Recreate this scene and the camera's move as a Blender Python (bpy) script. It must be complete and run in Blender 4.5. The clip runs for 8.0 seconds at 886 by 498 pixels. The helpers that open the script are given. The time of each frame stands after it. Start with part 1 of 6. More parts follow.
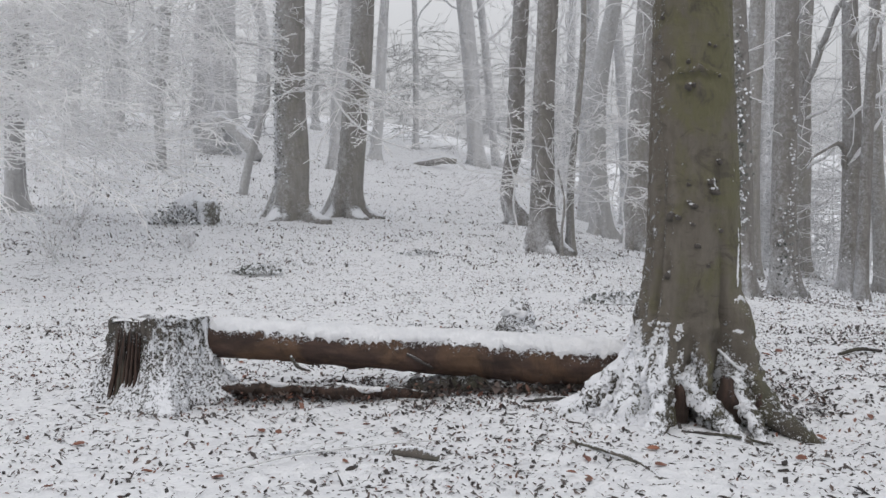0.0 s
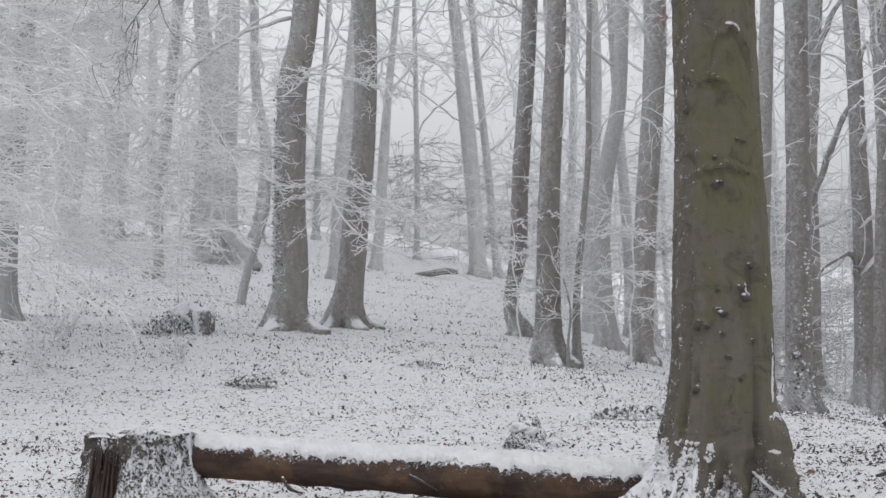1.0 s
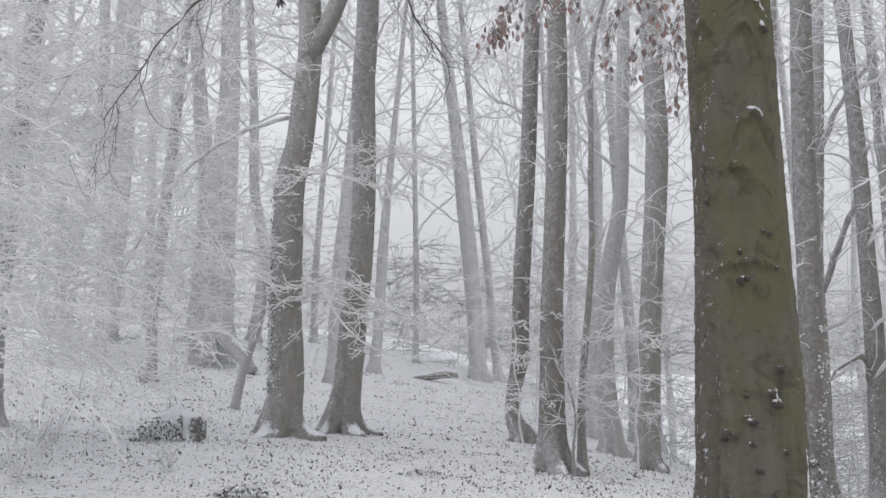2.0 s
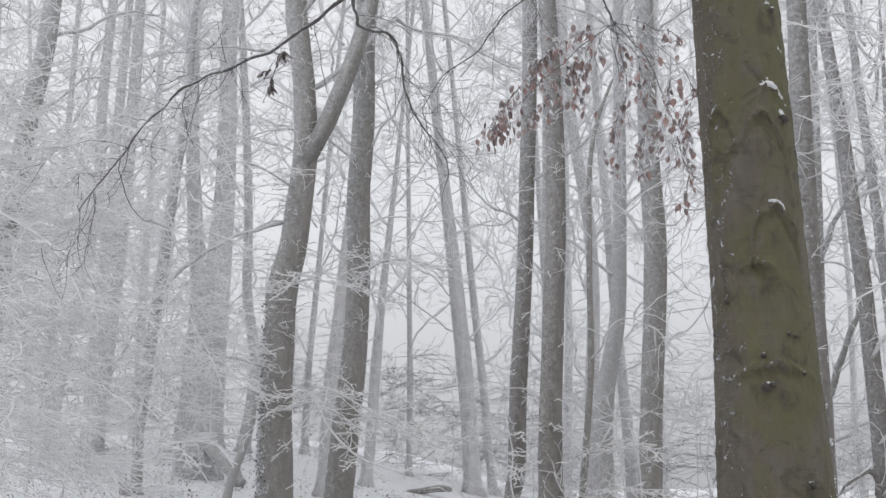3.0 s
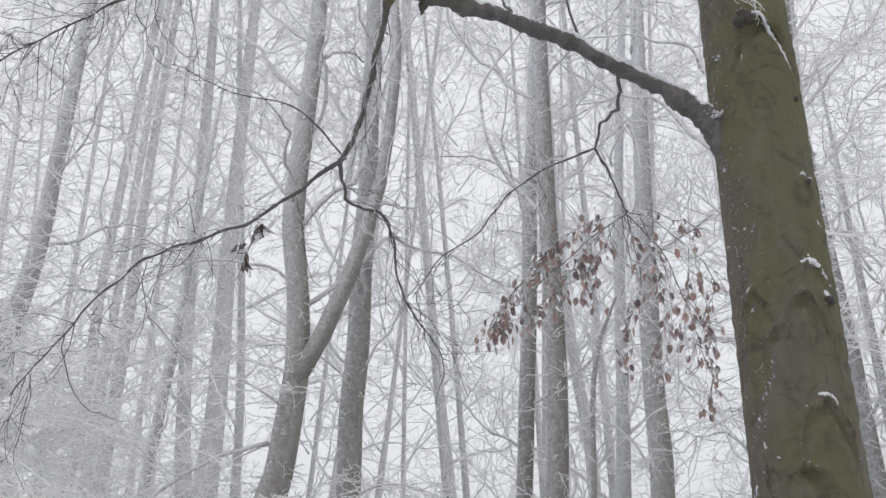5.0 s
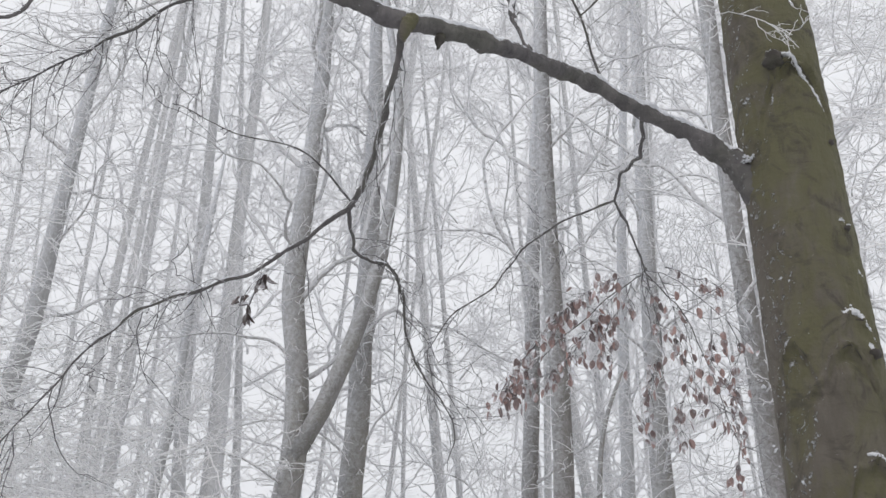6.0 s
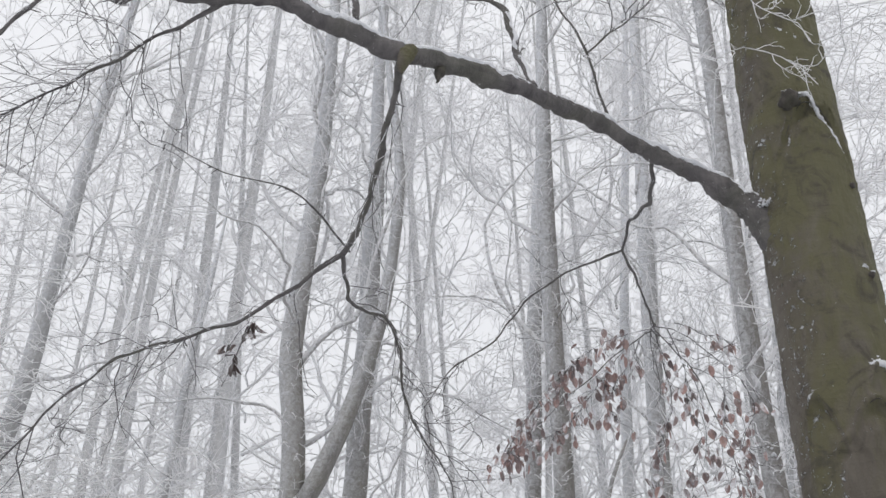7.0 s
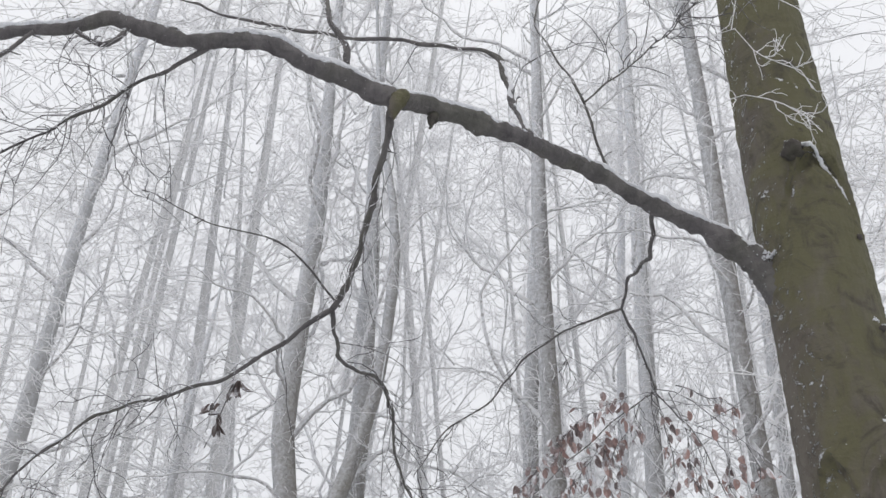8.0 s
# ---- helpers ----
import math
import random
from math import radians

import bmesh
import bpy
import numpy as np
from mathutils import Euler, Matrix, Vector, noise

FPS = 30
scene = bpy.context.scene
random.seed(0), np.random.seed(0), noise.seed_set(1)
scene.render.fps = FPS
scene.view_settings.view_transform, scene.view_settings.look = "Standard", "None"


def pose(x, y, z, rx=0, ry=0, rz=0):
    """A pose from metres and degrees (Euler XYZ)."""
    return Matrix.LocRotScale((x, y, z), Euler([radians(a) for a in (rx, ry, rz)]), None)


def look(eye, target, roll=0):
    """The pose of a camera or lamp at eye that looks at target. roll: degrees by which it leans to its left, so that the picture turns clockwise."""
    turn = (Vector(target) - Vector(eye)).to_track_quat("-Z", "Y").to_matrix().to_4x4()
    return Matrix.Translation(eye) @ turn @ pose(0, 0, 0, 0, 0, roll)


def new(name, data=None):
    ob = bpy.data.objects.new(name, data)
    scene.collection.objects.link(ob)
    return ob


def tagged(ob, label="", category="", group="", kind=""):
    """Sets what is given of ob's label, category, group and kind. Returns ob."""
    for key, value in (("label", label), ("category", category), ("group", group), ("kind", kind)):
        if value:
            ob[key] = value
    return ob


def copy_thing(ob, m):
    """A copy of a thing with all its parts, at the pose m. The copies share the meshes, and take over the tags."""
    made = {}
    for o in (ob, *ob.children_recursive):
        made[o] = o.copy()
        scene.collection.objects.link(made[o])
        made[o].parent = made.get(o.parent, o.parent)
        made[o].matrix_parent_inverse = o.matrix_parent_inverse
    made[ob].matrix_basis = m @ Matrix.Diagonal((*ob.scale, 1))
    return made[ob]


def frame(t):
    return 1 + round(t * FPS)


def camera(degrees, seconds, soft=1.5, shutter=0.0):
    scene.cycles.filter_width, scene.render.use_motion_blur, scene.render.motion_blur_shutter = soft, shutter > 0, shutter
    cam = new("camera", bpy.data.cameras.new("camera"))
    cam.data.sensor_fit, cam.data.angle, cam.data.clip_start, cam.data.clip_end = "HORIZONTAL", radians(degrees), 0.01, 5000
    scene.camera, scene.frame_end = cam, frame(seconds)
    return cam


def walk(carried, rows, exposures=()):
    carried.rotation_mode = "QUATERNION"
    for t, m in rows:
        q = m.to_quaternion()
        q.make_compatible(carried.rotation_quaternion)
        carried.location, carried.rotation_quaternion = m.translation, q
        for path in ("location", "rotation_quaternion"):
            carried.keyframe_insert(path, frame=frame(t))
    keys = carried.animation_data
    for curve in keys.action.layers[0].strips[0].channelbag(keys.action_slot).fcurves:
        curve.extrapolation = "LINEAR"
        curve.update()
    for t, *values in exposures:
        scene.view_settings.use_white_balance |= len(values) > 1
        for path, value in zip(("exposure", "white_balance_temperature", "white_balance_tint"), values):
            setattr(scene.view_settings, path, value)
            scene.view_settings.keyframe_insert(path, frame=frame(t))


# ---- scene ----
cam = camera(42.3, 8.0, soft=1.5)
PATH = [
    (0, (0.617, 0.17, 1.585), (0.537, 2.162, 1.418), -1.4),
    (0.5, (0.601, 0.407, 1.552), (0.522, 2.404, 1.477), -1.3),
    (1, (0.561, 0.679, 1.535), (0.485, 2.678, 1.563), -1.2),
    (1.5, (0.541, 0.94, 1.534), (0.468, 2.935, 1.649), -1.3),
    (2.8, (0.502, 1.477, 1.542), (0.441, 3.443, 1.904), -1.0),
    (3, (0.493, 1.564, 1.541), (0.438, 3.523, 1.939), -1.0),
    (3.5, (0.501, 1.755, 1.552), (0.452, 3.694, 2.039), -0.8),
    (4, (0.471, 1.943, 1.568), (0.439, 3.855, 2.156), -0.8),
    (4.5, (0.486, 2.116, 1.575), (0.449, 3.995, 2.26), -0.8),
    (5, (0.485, 2.31, 1.555), (0.441, 4.151, 2.337), -0.2),
    (6.5, (0.382, 2.77, 1.58), (0.345, 4.524, 2.54), 0.0),
    (7, (0.41, 2.906, 1.602), (0.37, 4.628, 2.619), 0.3),
    (7.5, (0.425, 3.002, 1.592), (0.387, 4.689, 2.665), 0.2),
    (8, (0.416, 3.086, 1.616), (0.384, 4.738, 2.744), 0.2),
]
walk(cam, [(t, look(eye, target, roll)) for t, eye, target, roll in PATH])

# ---- light: a bright overcast sky in winter mist, with a weak veiled sun high behind it ----
SUN_UP, SUN_TURN = radians(52), radians(200)
world = bpy.data.worlds.new("overcast")
scene.world = world
world.use_nodes = True
wn, wl = world.node_tree.nodes, world.node_tree.links
wn.clear()
w_out, w_bg = wn.new("ShaderNodeOutputWorld"), wn.new("ShaderNodeBackground")
w_sky = wn.new("ShaderNodeTexSky")
w_sky.sky_type, w_sky.sun_disc = "NISHITA", False
w_sky.sun_elevation, w_sky.sun_rotation = SUN_UP, SUN_TURN
w_sky.air_density, w_sky.dust_density = 1.0, 6.0
w_dim = wn.new("ShaderNodeVectorMath")
w_dim.operation = "SCALE"
w_dim.inputs["Scale"].default_value = 0.10
w_tc, w_sep, w_ramp = wn.new("ShaderNodeTexCoord"), wn.new("ShaderNodeSeparateXYZ"), wn.new("ShaderNodeValToRGB")
els = w_ramp.color_ramp.elements
els[0].position, els[0].color = 0.0, (0.455, 0.462, 0.486, 1)
els[1].position, els[1].color = 0.9, (0.95, 0.954, 0.973, 1)
for at, grey in ((0.24, 0.765), (0.42, 0.805), (0.6, 0.84)):
    els.new(at).color = (grey, grey * 1.006, grey * 1.034, 1)
w_mix = wn.new("ShaderNodeMix")
w_mix.data_type = "RGBA"
w_mix.inputs[0].default_value = 0.88
wl.new(w_tc.outputs["Generated"], w_sep.inputs[0])
wl.new(w_sep.outputs["Z"], w_ramp.inputs[0])
wl.new(w_sky.outputs[0], w_dim.inputs[0])
wl.new(w_dim.outputs[0], w_mix.inputs[6])
wl.new(w_ramp.outputs[0], w_mix.inputs[7])
wl.new(w_mix.outputs[2], w_bg.inputs["Color"])
w_bg.inputs["Strength"].default_value = 1.16
wl.new(w_bg.outputs[0], w_out.inputs["Surface"])
sun = new("sun", bpy.data.lights.new("sun", "SUN"))
sun.data.energy, sun.data.angle, sun.data.color = 0.35, radians(40), (1.0, 0.97, 0.93)
sun.matrix_world = look((0, 0, 30), (30 * math.sin(SUN_TURN) * -0.6, 30 * math.cos(SUN_TURN) * -0.6, 0))


# ---- materials ----
def nodes_of(name):
    m = bpy.data.materials.new(name)
    m.use_nodes = True
    t = m.node_tree
    return m, t.nodes, t.links, t.nodes["Principled BSDF"]


def noise_node(n, l, vec, scale, detail=4.0, rough=0.6, distort=0.0):
    a = n.new("ShaderNodeTexNoise")
    a.inputs["Scale"].default_value, a.inputs["Detail"].default_value = scale, detail
    a.inputs["Roughness"].default_value, a.inputs["Distortion"].default_value = rough, distort
    l.new(vec, a.inputs["Vector"])
    return a.outputs["Fac"]


def ramp(n, l, fac, stops):
    a = n.new("ShaderNodeValToRGB")
    e = a.color_ramp.elements
    e[0].position, e[0].color = stops[0][0], (*stops[0][1], 1)
    e[1].position, e[1].color = stops[-1][0], (*stops[-1][1], 1)
    for pos, col in stops[1:-1]:
        e.new(pos).color = (*col, 1)
    l.new(fac, a.inputs[0])
    return a.outputs[0]


def mix(n, l, fac, a, b):
    m = n.new("ShaderNodeMix")
    m.data_type = "RGBA"
    for slot, v in ((0, fac), (6, a), (7, b)):
        if isinstance(v, (int, float)):
            m.inputs[slot].default_value = v
        elif isinstance(v, tuple):
            m.inputs[slot].default_value = (*v, 1)
        else:
            l.new(v, m.inputs[slot])
    return m.outputs[2]


def calc(n, l, op, a, b=0.0, clamp=False):
    m = n.new("ShaderNodeMath")
    m.operation, m.use_clamp = op, clamp
    for slot, v in ((0, a), (1, b)):
        if isinstance(v, (int, float)):
            m.inputs[slot].default_value = v
        else:
            l.new(v, m.inputs[slot])
    return m.outputs[0]


def step(n, l, v, lo, hi):
    m = n.new("ShaderNodeMapRange")
    m.interpolation_type = "SMOOTHSTEP"
    m.inputs["From Min"].default_value, m.inputs["From Max"].default_value = lo, hi
    l.new(v, m.inputs["Value"])
    return m.outputs[0]


def bumped(n, l, bsdf, height, strength, distance):
    b = n.new("ShaderNodeBump")
    b.inputs["Strength"].default_value, b.inputs["Distance"].default_value = strength, distance
    l.new(height, b.inputs["Height"])
    l.new(b.outputs[0], bsdf.inputs["Normal"])


def stretched(n, l, sx, sy, sz):
    tc, mp = n.new("ShaderNodeTexCoord"), n.new("ShaderNodeMapping")
    mp.inputs["Scale"].default_value = (sx, sy, sz)
    l.new(tc.outputs["Object"], mp.inputs["Vector"])
    return tc.outputs["Object"], mp.outputs[0]


def facing(n, l, x, y, z):
    """How far the surface faces the way (x, y, z)."""
    g, d = n.new("ShaderNodeNewGeometry"), n.new("ShaderNodeVectorMath")
    d.operation = "DOT_PRODUCT"
    d.inputs[1].default_value = (x, y, z)
    l.new(g.outputs["Normal"], d.inputs[0])
    return d.outputs["Value"]


SNOW = (0.77, 0.79, 0.83)


def bark_material(name, dark, light, moss, moss_amount, rime, snow_up=0.9, coarse=1.0, foot=None, green=(0, 0, 0), grain=(1, 1, 0.22), windward=0.16, mottle=0.45, crown_haze=0.0, wind=(-0.85, -0.3, 0.25), drift_top=0.85, grit=0.6, lee=0.0):
    """Beech bark: streaks, blotches, green algae, snow stuck on the weather side and lying on ledges."""
    m, n, l, b = nodes_of(name)
    obj, tall = stretched(n, l, *grain)
    streak = noise_node(n, l, tall, 14 * coarse, 6, 0.65, 0.4)
    blot = noise_node(n, l, obj, 2.6, 5, 0.6, 0.6)
    fine = noise_node(n, l, obj, 90, 4, 0.7)
    _, flat = stretched(n, l, *(1 if g == 1 else 7 for g in grain))
    rings = noise_node(n, l, flat, 3.5, 4, 0.6, 0.3)
    col = mix(n, l, step(n, l, streak, 0.22, 0.80), dark, light)
    where = blot
    if any(green):
        # algae: more on the damp side and higher up, out of the reach of the snow
        sepm = n.new("ShaderNodeSeparateXYZ")
        l.new(obj, sepm.inputs[0])
        rise = calc(n, l, "MULTIPLY", calc(n, l, "SUBTRACT", sepm.outputs["Z"], 1.8), 0.058)
        where = calc(n, l, "ADD", calc(n, l, "ADD", blot, rise), calc(n, l, "MULTIPLY", facing(n, l, *green), 0.12))
    col = mix(n, l, calc(n, l, "MULTIPLY", step(n, l, where, 0.42, 0.66), moss_amount), col, moss)
    col = mix(n, l, calc(n, l, "MULTIPLY", step(n, l, rings, 0.62, 0.72), 0.35), col, tuple(v * 0.5 for v in dark))
    col = mix(n, l, calc(n, l, "MULTIPLY", step(n, l, fine, 0.55, 0.8), 0.15 if crown_haze else 0.3), col, tuple(min(1, v * 1.6) for v in light))
    stain = noise_node(n, l, obj, 5.5, 6, 0.7, 1.2)
    col = mix(n, l, calc(n, l, "MULTIPLY", step(n, l, stain, 0.50, 0.68), mottle), col, tuple(v * 0.55 for v in dark))
    patch = noise_node(n, l, obj, 16, 5, 0.75, 0.8)
    if crown_haze:
        patch = calc(n, l, "ADD", calc(n, l, "MULTIPLY", calc(n, l, "SUBTRACT", patch, 0.5), 0.7), 0.5)
    weather = calc(n, l, "MULTIPLY", facing(n, l, *wind), windward)
    sep = n.new("ShaderNodeSeparateXYZ")
    l.new(obj, sep.inputs[0])
    grainy = calc(n, l, "MULTIPLY", calc(n, l, "SUBTRACT", noise_node(n, l, obj, 60, 5, 0.8), 0.5), 0.10 if crown_haze else grit)
    cling = calc(n, l, "ADD", calc(n, l, "ADD", calc(n, l, "ADD", patch, weather), rime), grainy)
    if crown_haze:
        # bark whitens with height: mist around the upper trunks, painted into the colour
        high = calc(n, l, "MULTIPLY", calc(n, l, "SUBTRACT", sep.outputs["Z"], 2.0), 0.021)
        cling = calc(n, l, "ADD", cling, calc(n, l, "MINIMUM", calc(n, l, "MAXIMUM", high, 0.0), crown_haze))
    if foot:
        # snow has drifted against the foot of the tree
        drift = step(n, l, sep.outputs["Z"], drift_top, 0.2)
        cling = calc(n, l, "ADD", cling, calc(n, l, "MULTIPLY", drift, foot))
        cling = calc(n, l, "ADD", cling, calc(n, l, "MULTIPLY", calc(n, l, "MULTIPLY", drift, step(n, l, sep.outputs["X"], 0.02, -0.30)), lee))
        cling = calc(n, l, "ADD", cling, calc(n, l, "MULTIPLY", calc(n, l, "MULTIPLY", grainy, drift), 3.0))
    stuck = step(n, l, cling, 0.46, 1.0) if crown_haze else step(n, l, cling, 0.68, 0.76)
    up = calc(n, l, "ADD", facing(n, l, 0, 0, 1), calc(n, l, "MULTIPLY", calc(n, l, "SUBTRACT", noise_node(n, l, obj, 22, 5, 0.7, 0.5), 0.5), 1.0 if crown_haze else 1.7))
    speck = calc(n, l, "MULTIPLY", calc(n, l, "SUBTRACT", noise_node(n, l, obj, 60, 5, 0.8, 0.5), 0.5), 0.8 if crown_haze else 2.2)
    up = calc(n, l, "ADD", up, speck)
    if foot:
        up = calc(n, l, "ADD", up, calc(n, l, "MULTIPLY", drift, 0.28))
    lying = step(n, l, up, snow_up - 0.12, snow_up + 0.12)
    white = calc(n, l, "MAXIMUM", stuck, lying, True)
    l.new(mix(n, l, white, col, SNOW), b.inputs["Base Color"])
    b.inputs["Roughness"].default_value = 0.85
    height = calc(n, l, "ADD", calc(n, l, "MULTIPLY", streak, 0.7), calc(n, l, "MULTIPLY", fine, 0.25))
    height = calc(n, l, "ADD", height, calc(n, l, "MULTIPLY", rings, 0.35))
    height = calc(n, l, "ADD", height, calc(n, l, "MULTIPLY", white, calc(n, l, "ADD", 0.5, calc(n, l, "MULTIPLY", patch, 0.7))))
    bumped(n, l, b, height, 1.0, 0.02)
    return m


def snow_material(name, litter, frost=0.0):
    """Snow a few centimetres deep; litter: how much of the leaf litter shows through it."""
    m, n, l, b = nodes_of(name)
    obj, _ = stretched(n, l, 1, 1, 1)
    grain, lumps = noise_node(n, l, obj, 160, 3, 0.7), noise_node(n, l, obj, 11, 5, 0.65, 0.4)
    wide = noise_node(n, l, obj, 0.9, 4, 0.6, 0.5)
    col = mix(n, l, step(n, l, lumps, 0.3, 0.7), (0.69, 0.705, 0.738), (0.80, 0.813, 0.838))
    height = calc(n, l, "ADD", calc(n, l, "MULTIPLY", lumps, 1.0), calc(n, l, "MULTIPLY", grain, 0.12))
    if litter:
        warp, add = n.new("ShaderNodeTexNoise"), n.new("ShaderNodeVectorMath")
        warp.inputs["Scale"].default_value = 9
        add.operation = "MULTIPLY_ADD"
        add.inputs[1].default_value = (0.16, 0.16, 0.0)
        l.new(obj, warp.inputs["Vector"])
        l.new(warp.outputs["Color"], add.inputs[0])
        l.new(obj, add.inputs[2])
        gaps = None
        for scale, cut in ((15, 0.34), (33, 0.36)):
            v = n.new("ShaderNodeTexVoronoi")
            v.inputs["Scale"].default_value = scale
            l.new(add.outputs[0], v.inputs["Vector"])
            sep = n.new("ShaderNodeSeparateColor")
            l.new(v.outputs["Color"], sep.inputs[0])
            size = calc(n, l, "MULTIPLY", calc(n, l, "SUBTRACT", calc(n, l, "ADD", sep.outputs[0], calc(n, l, "MULTIPLY", calc(n, l, "SUBTRACT", wide, 0.5), 0.9)), 1 - litter), cut / litter)
            hole = step(n, l, calc(n, l, "SUBTRACT", size, v.outputs["Distance"]), 0.0, 0.07)
            gaps = hole if gaps is None else calc(n, l, "MAXIMUM", gaps, hole)
        brown = ramp(n, l, noise_node(n, l, obj, 30, 3), [(0.3, (0.018, 0.017, 0.018)), (0.55, (0.045, 0.036, 0.032)), (0.75, (0.12, 0.075, 0.055))])
        # the litter greys with distance: haze painted into its colour
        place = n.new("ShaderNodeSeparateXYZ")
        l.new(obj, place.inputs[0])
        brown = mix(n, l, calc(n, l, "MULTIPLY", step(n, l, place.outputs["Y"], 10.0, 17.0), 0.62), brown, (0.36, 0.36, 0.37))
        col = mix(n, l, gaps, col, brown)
        height = calc(n, l, "SUBTRACT", height, calc(n, l, "MULTIPLY", gaps, 0.7))
    l.new(col, b.inputs["Base Color"])
    b.inputs["Roughness"].default_value = 0.7
    b.inputs["Specular IOR Level"].default_value = 0.25
    bumped(n, l, b, height, 1.0, 0.04)
    return m


def rime_material(name, wood, white, cover, glow=0.45, topness=0.22):
    """Twigs crusted with hoarfrost: mostly white, the wood showing on the undersides."""
    m, n, l, b = nodes_of(name)
    obj, _ = stretched(n, l, 1, 1, 1)
    patch = noise_node(n, l, obj, 18, 3, 0.7)
    up = calc(n, l, "MULTIPLY", facing(n, l, -0.25, -0.35, 0.9), topness)
    fac = step(n, l, calc(n, l, "ADD", calc(n, l, "ADD", patch, up), cover), 0.42, 0.62)
    col = mix(n, l, fac, wood, white)
    l.new(col, b.inputs["Base Color"])
    b.inputs["Roughness"].default_value = 0.8
    # loose frost lets light through
    thin, blend = n.new("ShaderNodeBsdfTranslucent"), n.new("ShaderNodeMixShader")
    l.new(col, thin.inputs["Color"])
    l.new(calc(n, l, "MULTIPLY", fac, glow), blend.inputs[0])
    l.new(b.outputs[0], blend.inputs[1])
    l.new(thin.outputs[0], blend.inputs[2])
    l.new(blend.outputs[0], n["Material Output"].inputs["Surface"])
    return m


def leaf_material(name, stops, frost):
    m, n, l, b = nodes_of(name)
    g, o = n.new("ShaderNodeNewGeometry"), n.new("ShaderNodeObjectInfo")
    pick = calc(n, l, "FRACT", calc(n, l, "ADD", g.outputs["Random Per Island"], o.outputs["Random"]))
    col = ramp(n, l, pick, stops)
    obj, _ = stretched(n, l, 1, 1, 1)
    vein = noise_node(n, l, obj, 60, 3, 0.6)
    col = mix(n, l, calc(n, l, "MULTIPLY", step(n, l, vein, 0.45, 0.7), 0.4), col, (0.03, 0.02, 0.018))
    if frost:
        top = step(n, l, calc(n, l, "ADD", facing(n, l, 0, 0, 1), noise_node(n, l, obj, 40, 3)), 1.0 - frost, 1.5 - frost)
        col = mix(n, l, top, col, SNOW)
    l.new(col, b.inputs["Base Color"])
    b.inputs["Roughness"].default_value = 0.6
    return m


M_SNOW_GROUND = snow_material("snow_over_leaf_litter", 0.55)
M_SNOW = snow_material("settled_snow", 0.0)
M_MOSSY = bark_material("mossy_beech_bark", (0.090, 0.078, 0.063), (0.142, 0.127, 0.106), (0.108, 0.104, 0.050), 0.82, -0.36, 0.85, 1.0, 0.28, (0.9, -0.2, 0), windward=0.50, mottle=0.8, wind=(-0.86, -0.34, 0.4), drift_top=0.66, grit=0.6, lee=0.44)
# these three barks whiten upward, a painted haze
M_BEECH = bark_material("grey_beech_bark", (0.202, 0.192, 0.181), (0.320, 0.306, 0.288), (0.225, 0.215, 0.160), 0.3, -0.01, 0.74, 1.0, 0.04, crown_haze=0.28, mottle=0.4)
M_UMBER = bark_material("damp_beech_bark", (0.142, 0.133, 0.125), (0.255, 0.240, 0.226), (0.16, 0.152, 0.118), 0.3, -0.04, 0.72, 1.0, 0.14, crown_haze=0.32, mottle=0.4)
# barks for farther trees, the mist in front of them painted in as paleness
M_PALE = bark_material("mist_paled_beech_bark", (0.32, 0.318, 0.316), (0.45, 0.447, 0.444), (0.36, 0.355, 0.33), 0.3, 0.02, 0.65, crown_haze=0.30, mottle=0.3)
M_HAZED = bark_material("haze_white_beech_bark", (0.52, 0.522, 0.53), (0.66, 0.663, 0.672), (0.55, 0.55, 0.54), 0.3, 0.06, 0.6)
M_ROOT = bark_material("damp_root_bark", (0.045, 0.040, 0.034), (0.105, 0.092, 0.076), (0.075, 0.078, 0.036), 0.5, -0.46, 1.15, 1.0, 0.06, windward=0.50, mottle=0.6, wind=(-0.86, -0.25, 0.45), drift_top=0.5, grit=0.9, lee=0.26)
M_PLASTER = bark_material("snow_plastered_root_bark", (0.050, 0.045, 0.038), (0.115, 0.100, 0.082), (0.085, 0.088, 0.045), 0.5, 0.15, 0.85, 1.0, windward=0.18, mottle=0.6, wind=(-0.7, -0.4, 0.6), grit=1.1)
M_DARKBARK = bark_material("dark_wet_bark", (0.035, 0.031, 0.030), (0.085, 0.074, 0.068), (0.07, 0.08, 0.035), 0.35, -0.30, 0.80)
M_LIMB = bark_material("frosted_limb_bark", (0.080, 0.075, 0.078), (0.175, 0.163, 0.162), (0.12, 0.125, 0.085), 0.35, -0.12, 0.55, 1.4, grit=1.2)
M_LOG = bark_material("rotting_log_wood", (0.020, 0.013, 0.011), (0.090, 0.054, 0.042), (0.150, 0.088, 0.050), 0.7, -0.22, 0.60, 1.2, grain=(0.2, 1, 1))
M_STUMP = bark_material("weathered_stump_bark", (0.040, 0.035, 0.032), (0.135, 0.118, 0.102), (0.075, 0.078, 0.055), 0.4, 0.070, 0.88, 1.3, 0.12, windward=0.20, wind=(0.75, -0.6, 0.2), drift_top=0.40, grit=1.1)
M_OLDWOOD = bark_material("old_mossy_wood", (0.11, 0.105, 0.10), (0.27, 0.255, 0.235), (0.17, 0.18, 0.14), 0.5, 0.22, 0.4, 1.3)
M_STICK = bark_material("dead_stick_wood", (0.06, 0.054, 0.048), (0.18, 0.16, 0.138), (0.11, 0.12, 0.08), 0.5, -0.08, 0.6, 1.3)
